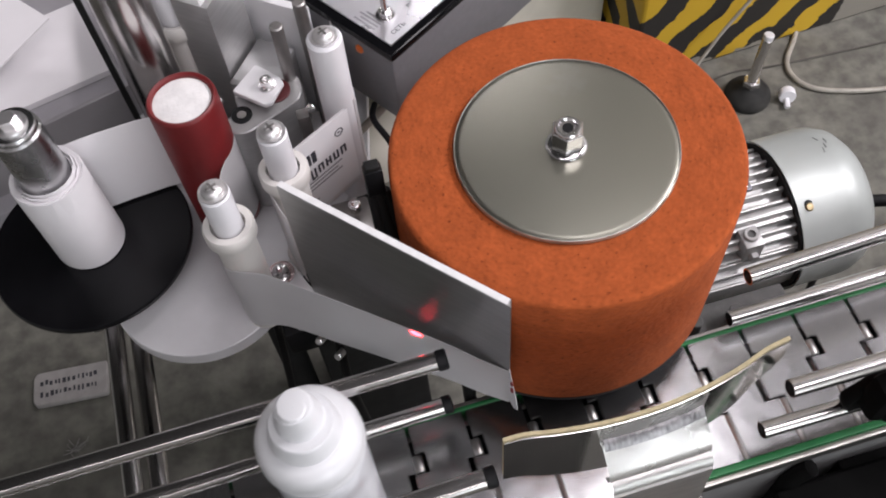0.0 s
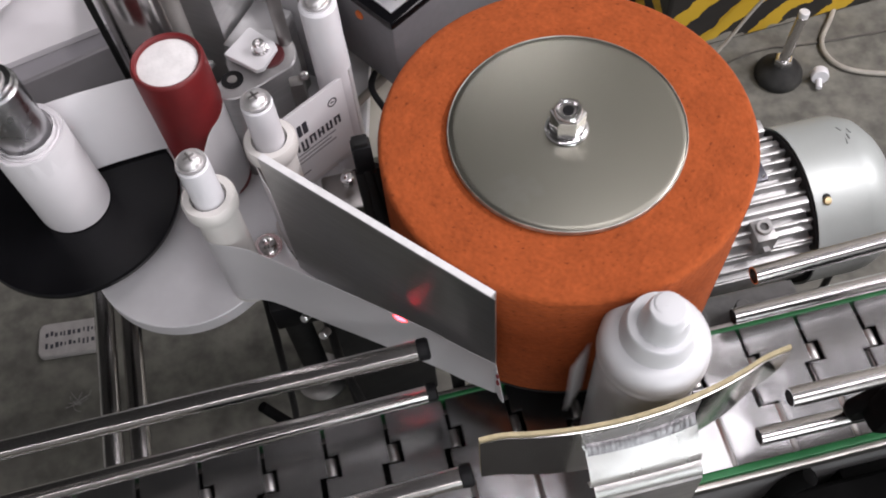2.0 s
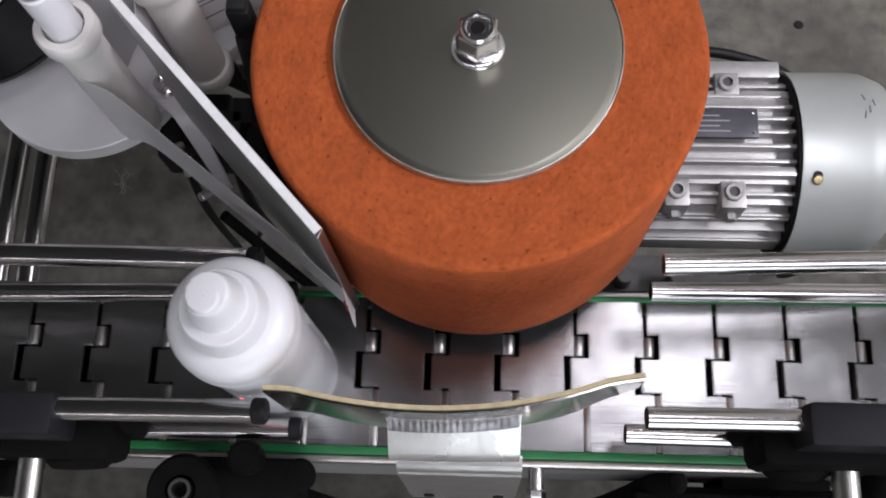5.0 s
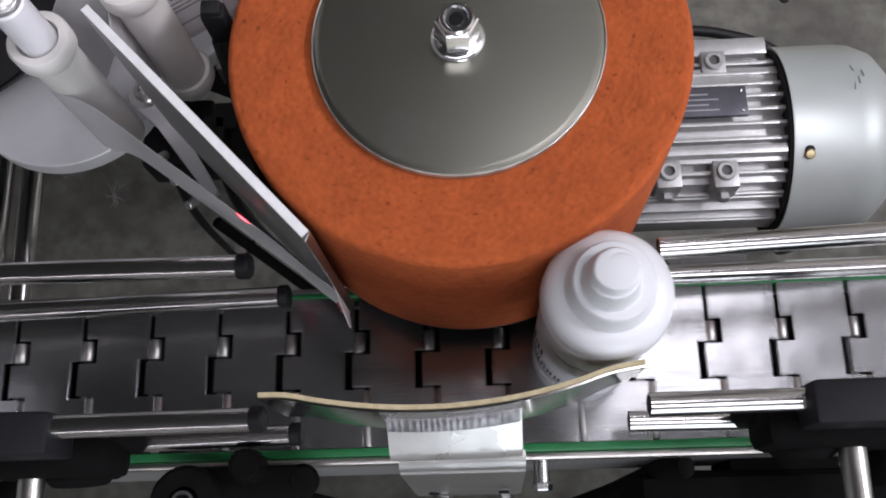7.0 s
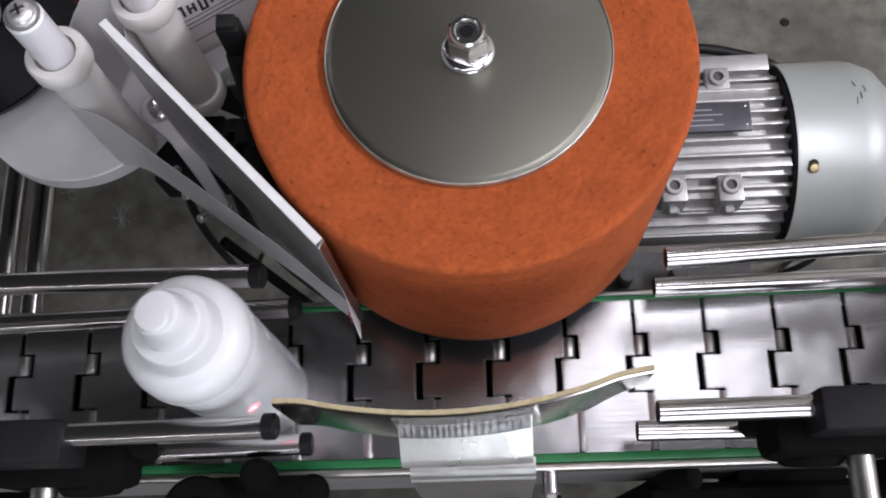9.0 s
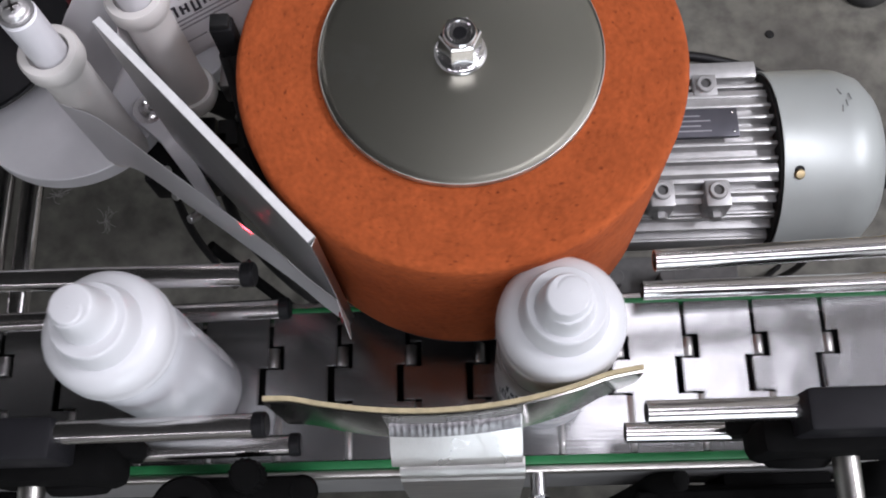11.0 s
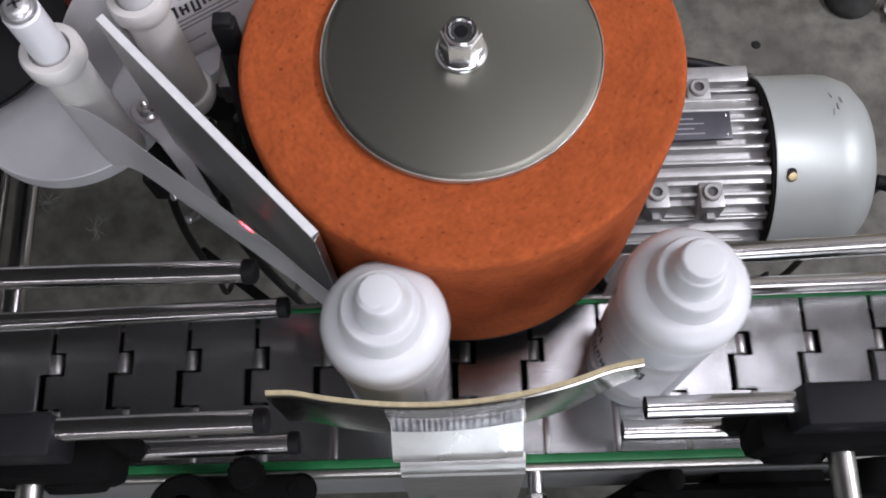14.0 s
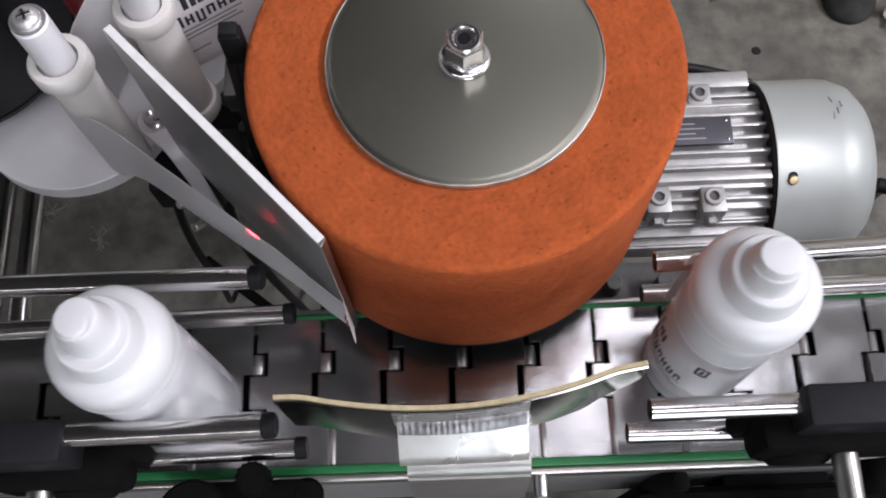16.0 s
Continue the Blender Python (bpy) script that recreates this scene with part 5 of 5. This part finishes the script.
    single("thin_lead", sweep([(-0.085, 0.14, 0.06), (-0.090, 0.115, 0.075), (-0.083, 0.092, 0.07), (-0.085, 0.085, 0.04), (-0.10, 0.09, 0.0)], 0.0022, 10), BLACK, "thin black lead looping behind the drum", "cable")
    single("pale_cover", box(-0.10, -0.03, 0.115, 0.20, -0.02, 0.0, 0.003, None), CREAM, "cream plastic cover behind the drum", "cover")
    mb = thing("machinery_back", (-0.13, 0.28, FL), "dark machine housing behind the head, on an added block that shades the floor", "housing")
    part("case", box(-0.20, -0.06, 0.245, 0.33, -0.05, 0.105, 0.004), BLACK, mb)
    # unseen block added below the case to keep lamp light off the floor
    part("stand", box(-0.19, -0.07, 0.205, 0.34, FL, -0.052, 0.006), RUBBER, mb)
    for x, y in ((-0.120, 0.245), (-0.098, 0.240)):
        single("dark_post", rod((x, y, 0.05), (x, y, 0.13), 0.007, 20), STEEL_DARK, "short dark steel post on the housing", "post")
    # control box
    k = thing("control_box", (-0.03, 0.19, 0.05), "grey enamelled control box with a silver switch panel", "control box")
    kx = Vector((0.044, 0.028, 0)).normalized()
    km = Matrix.Translation((-0.0715, 0.118, 0)) @ Matrix.Rotation(math.atan2(kx.y, kx.x), 4, "Z")
    part("case", box(0.0, 0.15, 0.0, 0.15, 0.062, 0.1270, 0.003, km), GREY_BOX, k)
    part("lid_rim", box(-0.0015, 0.1515, -0.0015, 0.1515, 0.1225, 0.1290, 0.0022, km), BLACK_GLOSS, k, "black rim")
    pn = part("panel", box(0.005, 0.145, 0.005, 0.145, 0.1290, 0.1300, 0.0, km), PANEL, k, "silver switch panel", smooth=False)
    for u, v in ((0.0215, 0.0250), (0.050, 0.030)):
        sw = part("toggle_nut", lathe([(0, 0), (0.0062, 0), (0.0062, 0.0015), (0.0045, 0.0018), (0.0045, 0.0050), (0.0030, 0.0062), (0, 0.0062)], km @ at(u, v, 0.130), 24), BOLT, pn)
        part("toggle_lever", rod(km @ Vector((u, v, 0.1355)), km @ Vector((u + 0.003, v + 0.005, 0.153)), 0.0021, 14, 0.0008), BOLT, pn)
    cur = bpy.data.curves.new("lettering", "FONT")
    cur.body, cur.size, cur.extrude, cur.align_x = "СЕТЬ", 0.0046, 0.00005, "CENTER"
    lt = new("lettering", cur)
    bpy.context.view_layer.update()
    me = bpy.data.meshes.new_from_object(lt)
    bpy.data.objects.remove(lt)
    me.materials.append(INK)
    me.transform(km @ at(0.0185, 0.0095, 0.1301, 0, 0, 0))
    lo = new("lettering", me)
    me.transform(Matrix.Translation(-k.location))
    lo.parent = pn
    lo["label"] = "black lettering on the panel"
    b = None
    for i in range(4):
        b = box(0.008, 0.0085 + 0.0, 0.030, 0.031, 0.130, 0.1302, m=km, bm=b)
        b = box(0.0075 + i * 0.0028, 0.0087 + i * 0.0028, 0.022, 0.040 - 0.003 * (i % 2), 0.1300, 0.1302, m=km, bm=b)
    part("small_print_bar", b, INK_GREY, pn, smooth=False)
    part("orange_button", lathe([(0, 0), (0.0032, 0), (0.0032, 0.001), (0.0025, 0.0016), (0, 0.0018)], km @ at(0.0, 0.030, 0.114, 0, -90, 0), 24), ORANGE_PLASTIC, k)
    part("box_post", rod((-0.02, 0.22, -0.30), (-0.02, 0.22, 0.062), 0.012, 20), CHROME, k)
    single("grey_lead", sweep([(-0.110, 0.135, 0.03), (-0.085, 0.150, 0.035), (-0.06, 0.165, 0.04)], 0.003, 10), CABLE_GREY, "pale grey lead below the control box", "cable")


MAROON = mat("dark_red_seal", (0.07, 0.008, 0.010), 0.5)
WHITE_ROUGH = mat("rough_white_core", (0.78, 0.77, 0.76), 0.8, 0, 0.08, 120, 0.4, 400)
STEEL_PIN = mat("dull_steel", (0.33, 0.32, 0.31), 0.38, 0.9, 0.08, 80)
ALU_TURNED = mat("turned_aluminium", (0.62, 0.62, 0.63), 0.28, 1.0, 0.05, 60, 0.08, 500, 0.06, 0, (0, 0, 0), (1, 1, 12))


# ---------------------------------------------------------------- bottles
def build_bottle():
    t = thing("bottle", (0, 0, 0), "white plastic squeeze bottle with a stepped swirl cap and a label", "bottle", "bottles on the chain")
    R = 0.0266
    body = [(0, 0.0025), (0.020, 0.0022), (0.0235, 0.0002), (0.0255, 0.0012), (R, 0.0045), (R, 0.104), (R - 0.0003, 0.108), (R - 0.0012, 0.1115), (R - 0.002, 0.1165), (0, 0.1165)]
    part("body", lathe(body, None, 72), BOTTLE, t, "white plastic body")
    cap = [(R - 0.004, 0.1145), (R + 0.0006, 0.1150), (R + 0.0013, 0.1160), (R + 0.0016, 0.1178), (R + 0.0010, 0.1190), (R + 0.0012, 0.1205), (R + 0.0012, 0.1245), (R + 0.0005, 0.1280), (R - 0.0010, 0.1306), (R - 0.0034, 0.1326), (R - 0.0062, 0.1338), (R - 0.0090, 0.1344), (0, 0.1346)]
    c = part("cap", lathe(cap, None, 72), CAP, t, "white domed cap")
    # soft-serve swirl: one ledge that winds up and inwards, and dies in the dome
    b = bmesh.new()
    pitch, ztip, nr, na = 0.0082, 0.1632, 46, 96
    rings = []
    for k in range(1, nr + 1):
        r, ring = 0.0215 * k / nr, []
        for a in range(na):
            f = a / na
            u = max(0.0, r - 0.0030) / pitch + f
            q = u - math.floor(u)
            e = min(1.0, max(0.0, (q - 0.68) / 0.32))
            z = ztip - float(np.interp(math.floor(u) + 0.10 * q + 0.90 * e * e * (3 - 2 * e) - f, (0, 0.5, 1, 1.5, 2, 2.5), (0, 0.0022, 0.0068, 0.0140, 0.0205, 0.0310)))
            w = min(1.0, r / 0.0050)
            w = w * w * (3 - 2 * w)
            z = w * z + (1 - w) * (ztip - 0.0004)
            # the upper tier stands off-centre on the lower, both with rounded shoulders
            rb = 0.0104 + 0.0013 * math.cos(2 * math.pi * f)
            z = min(z, 0.1625 - 0.0157 * min(1.0, max(0.0, (r - rb + 0.0022) / 0.0040)) ** 2.0 - 0.0012 * min(1.0, r / rb) ** 2)
            z = min(z, 0.1468 - 0.0165 * max(0.0, (r - 0.0150) / 0.0044) ** 2 if r > 0.0140 else z)
            ring.append(b.verts.new((r * math.cos(2 * math.pi * f), r * math.sin(2 * math.pi * f), max(z, 0.1300))))
        rings.append(ring)
    mid = b.verts.new((0, 0, ztip - 0.0004))
    for a in range(na):
        c2 = (a + 1) % na
        b.faces.new((mid, rings[0][a], rings[0][c2]))
        for lo, hi in zip(rings, rings[1:]):
            b.faces.new((lo[a], hi[a], hi[c2], lo[c2]))
    part("swirl_tip", b, CAP, c, "stepped swirl tip")
    # label over nearly half of the body
    lab = part("label", lathe([(R + 0.0001, 0.020), (R + 0.00035, 0.020), (R + 0.00035, 0.088), (R + 0.0001, 0.088)], None, 48, None, 165, -82), LABEL_FILM, t, "clear white label with black print")

    def bar(a0, a1, z0, z1, bm):
        return lathe([(R + 0.0003, z0), (R + 0.0006, z0), (R + 0.0006, z1), (R + 0.0003, z1)], None, max(2, int((a1 - a0) / 4)), bm, a1 - a0, a0)
    for a0, a1, z0, z1 in ((-36, -32, 0.055, 0.064), (-29, -24, 0.055, 0.060), (-22, -18, 0.055, 0.064), (-15, -11, 0.055, 0.064)):
        part("logo_bar", bar(a0, a1, z0, z1, None), INK, lab, "black block mark")
    for k in range(7):
        a0, z0, z1 = -42 + k * 10.6, 0.0410 - 0.0020 * (k == 2), 0.0475 + 0.0016 * (k == 0)
        b = bar(a0, a0 + 2.6, z0, z1, None)
        b = bar(a0 + 5.2, a0 + 7.6, z0, z1, b)
        b = bar(a0 + 2.6, a0 + 5.2, *((z1 - 0.0014, z1), (z0 + 0.0022, z0 + 0.0036), (z0, z0 + 0.0014))[k % 3], b)
        part("wording_bar", b, INK, lab, "bold black wording drawn as bars")
    for z, w in ((0.0375, 80), (0.0345, 70), (0.0315, 78), (0.025, 40)):
        part("small_print_bar", bar(-48, -48 + w, z, z + 0.0011, None), INK_GREY, lab)
    b = bar(36, 48, 0.064, 0.0655, None)
    b = bar(36, 48, 0.0735, 0.075, b)
    b = bar(35, 38, 0.0645, 0.0745, b)
    b = bar(46, 49, 0.0645, 0.0745, b)
    b = bar(40, 44, 0.067, 0.0715, b)
    part("ring_mark", b, INK, lab)
    for o in t.children_recursive:
        o.data.transform(Matrix.Diagonal((0.966, 0.966, 1.083, 1)))
    return t


LABEL_FILM = mat("label_film", (0.64, 0.64, 0.66), 0.3, 0, 0.02, 40)

build_room()
build_window()
build_floor_things()
build_conveyor()
CHAIN = build_chain()
build_rails()
build_clamps()
build_pad()
DRUM = build_drum()
build_motor()
build_head()

# places of each bottle along the chain: time, x, y
BOTTLES = [
    [(0, -0.1730, -0.1140), (0.5, -0.1170, -0.1140), (1, -0.0630, -0.1110), (1.5, -0.0250, -0.1180), (2, 0.0100, -0.1170), (2.5, 0.0420, -0.1120), (3, 0.0790, -0.1040), (3.5, 0.1305, -0.1040)],
    [(3.5, -0.2650, -0.1150), (5.1, -0.0880, -0.1170), (5.5, -0.0430, -0.1205), (6, -0.0110, -0.1200), (6.5, 0.0210, -0.1190), (7, 0.0570, -0.1080), (7.5, 0.1060, -0.1070), (8, 0.1540, -0.1040)],
    [(9, -0.1210, -0.1170), (9.2, -0.1000, -0.1150), (9.45, -0.0700, -0.1150), (9.9, -0.0350, -0.1205), (10.4, -0.0010, -0.1212), (10.9, 0.0320, -0.1165), (11.25, 0.0555, -0.1075), (11.5, 0.0790, -0.1000), (12, 0.1320, -0.1010)],
    [(11.5, -0.1040, -0.1150), (12, -0.0610, -0.1120), (12.5, -0.0220, -0.1200), (13, 0.0090, -0.1190), (13.5, 0.0440, -0.1110), (14, 0.0900, -0.1060), (14.5, 0.1510, -0.1050)],
    [(13, -0.1480, -0.1190), (13.5, -0.0910, -0.1140), (14, -0.0360, -0.1160), (14.5, 0.0020, -0.1210), (15, 0.0310, -0.1170), (15.5, 0.0650, -0.1070), (16, 0.1190, -0.1050)],
    [(15, -0.2650, -0.1200), (16, -0.1540, -0.1200)]]
RB = 0.0257


def bottle_rows(rows):
    """From the clip's start to its end: carried by the chain, then rolled between drum and pad."""
    t0, x0, y0 = rows[0]
    t1, x1, y1 = rows[-1]
    full = list(rows)
    if t0 > 0:
        full.insert(0, (0.0, x0 - V * t0, y0))
    if t1 < 16:
        full.append((16.0, x1 + V * (16 - t1), y1))
    out, ang = [], 100.0
    for i, (t, x, y) in enumerate(full):
        if i:
            # the pad turns it while it rolls
            xa, xb = max(full[i - 1][1], -0.075), min(x, 0.066)
            if xb > xa:
                ang -= math.degrees((xb - xa) / RB) * 0.83
        out.append((t, x, y, ang))
    # rows closer than a quarter turn
    fine = []
    for (ta, xa, ya, aa), (tb, xb, yb, ab) in zip(out, out[1:]):
        n = max(1, math.ceil(abs(ab - aa) / 60))
        for k in range(n):
            u = k / n
            fine.append((ta + (tb - ta) * u, xa + (xb - xa) * u, ya + (yb - ya) * u, aa + (ab - aa) * u))
    fine.append(out[-1])
    return [(t, pose(x, y, 0, 0, 0, a)) for t, x, y, a in fine]


first = build_bottle()
STANDING = [first] + [copy_thing(first, Matrix()) for _ in BOTTLES[1:]]


def build_loose_label():
    t = thing("loose_label", (0, 0, 0), "thin white label leaving the peel plate", "label", "labels on their way to a bottle")
    pts = [(-0.0160 + 0.032 * i / 8, 0.0006 * math.cos(math.pi * (i - 4) / 8)) for i in range(9)]
    part("paper", web(pts, 0.038, 0.104, 0.0003), LABEL, t)
    return t


def loose_rows(rows, k):
    """Waits on the liner behind the plate, slides off its tip, is drawn along the drum, and ends on the bottle's back."""
    xs, ts = [r[1] for r in rows], [r[0] for r in rows]
    if xs[-1] < 0:
        return None
    tx = lambda x: float(np.interp(x, xs, ts))
    yx = lambda x: float(np.interp(x, xs, [r[2] for r in rows]))
    da = math.degrees(math.atan2(PT.y - PB.y, PT.x - PB.x))
    dv = (PT - PB).normalized()
    nv = Vector((-dv.y, dv.x)) * (0.0065 + 0.0006 * k)
    w0 = PT - dv * 0.030 + nv
    out = [(0.0, pose(w0.x, w0.y, 0, 0, 0, da))]
    w1 = PT - dv * 0.010 + nv
    out.append((tx(-0.050), pose(w0.x, w0.y, 0, 0, 0, da)))
    out.append((tx(-0.038), pose(w1.x, w1.y, 0, 0, 0, da + 5)))
    for x, lx, ly, turn in ((-0.024, -0.0440, -0.0908, -23), (-0.012, -0.0385, -0.0930, -17), (0.002, -0.0335, -0.0968, -7)):
        out.append((tx(x), pose(lx, ly, 0, 0, 0, turn)))
    for x, dx, dy, turn in ((0.012, -0.0190, 0.0172, 46), (0.018, -0.0180, 0.0190, 42), (0.030, -0.0150, 0.0205, 34), (0.050, -0.0090, 0.0240, 20), (0.072, -0.0060, 0.0248, 12)):
        out.append((tx(x), pose(x + dx, yx(x) + dy, 0, 0, 0, turn)))
    out.append((tx(0.095), pose(0.0900, yx(0.095) + 0.0272, 0, 0, 0, 0)))
    t1, x1, y1 = rows[-1]
    if t1 > tx(0.095) + 0.05:
        out.append((t1, pose(x1 - 0.002, y1 + 0.0272, 0, 0, 0, 4)))
    if t1 < 16:
        out.append((16.0, pose(x1 + V * (16 - t1) - 0.002, y1 + 0.0272, 0, 0, 0, 4)))
    return out


first_label = build_loose_label()
LABELS = [first_label] + [copy_thing(first_label, Matrix()) for _ in BOTTLES[1:-1]]


def motions():
    walk(CHAIN, [(0, pose(0, 0, 0)), (8, pose(V * 8, 0, 0)), (16, pose(V * 16, 0, 0))])
    walk(DRUM, [(t / 2, pose(0, 0, 0, 0, 0, 76.0 * (t / 2 - 12.5) - 61)) for t in range(33)])
    for ob, rows in zip(STANDING, BOTTLES):
        walk(ob, bottle_rows(rows))
    for k, (ob, rows) in enumerate(zip(LABELS, BOTTLES)):
        walk(ob, loose_rows(rows, k))


motions()
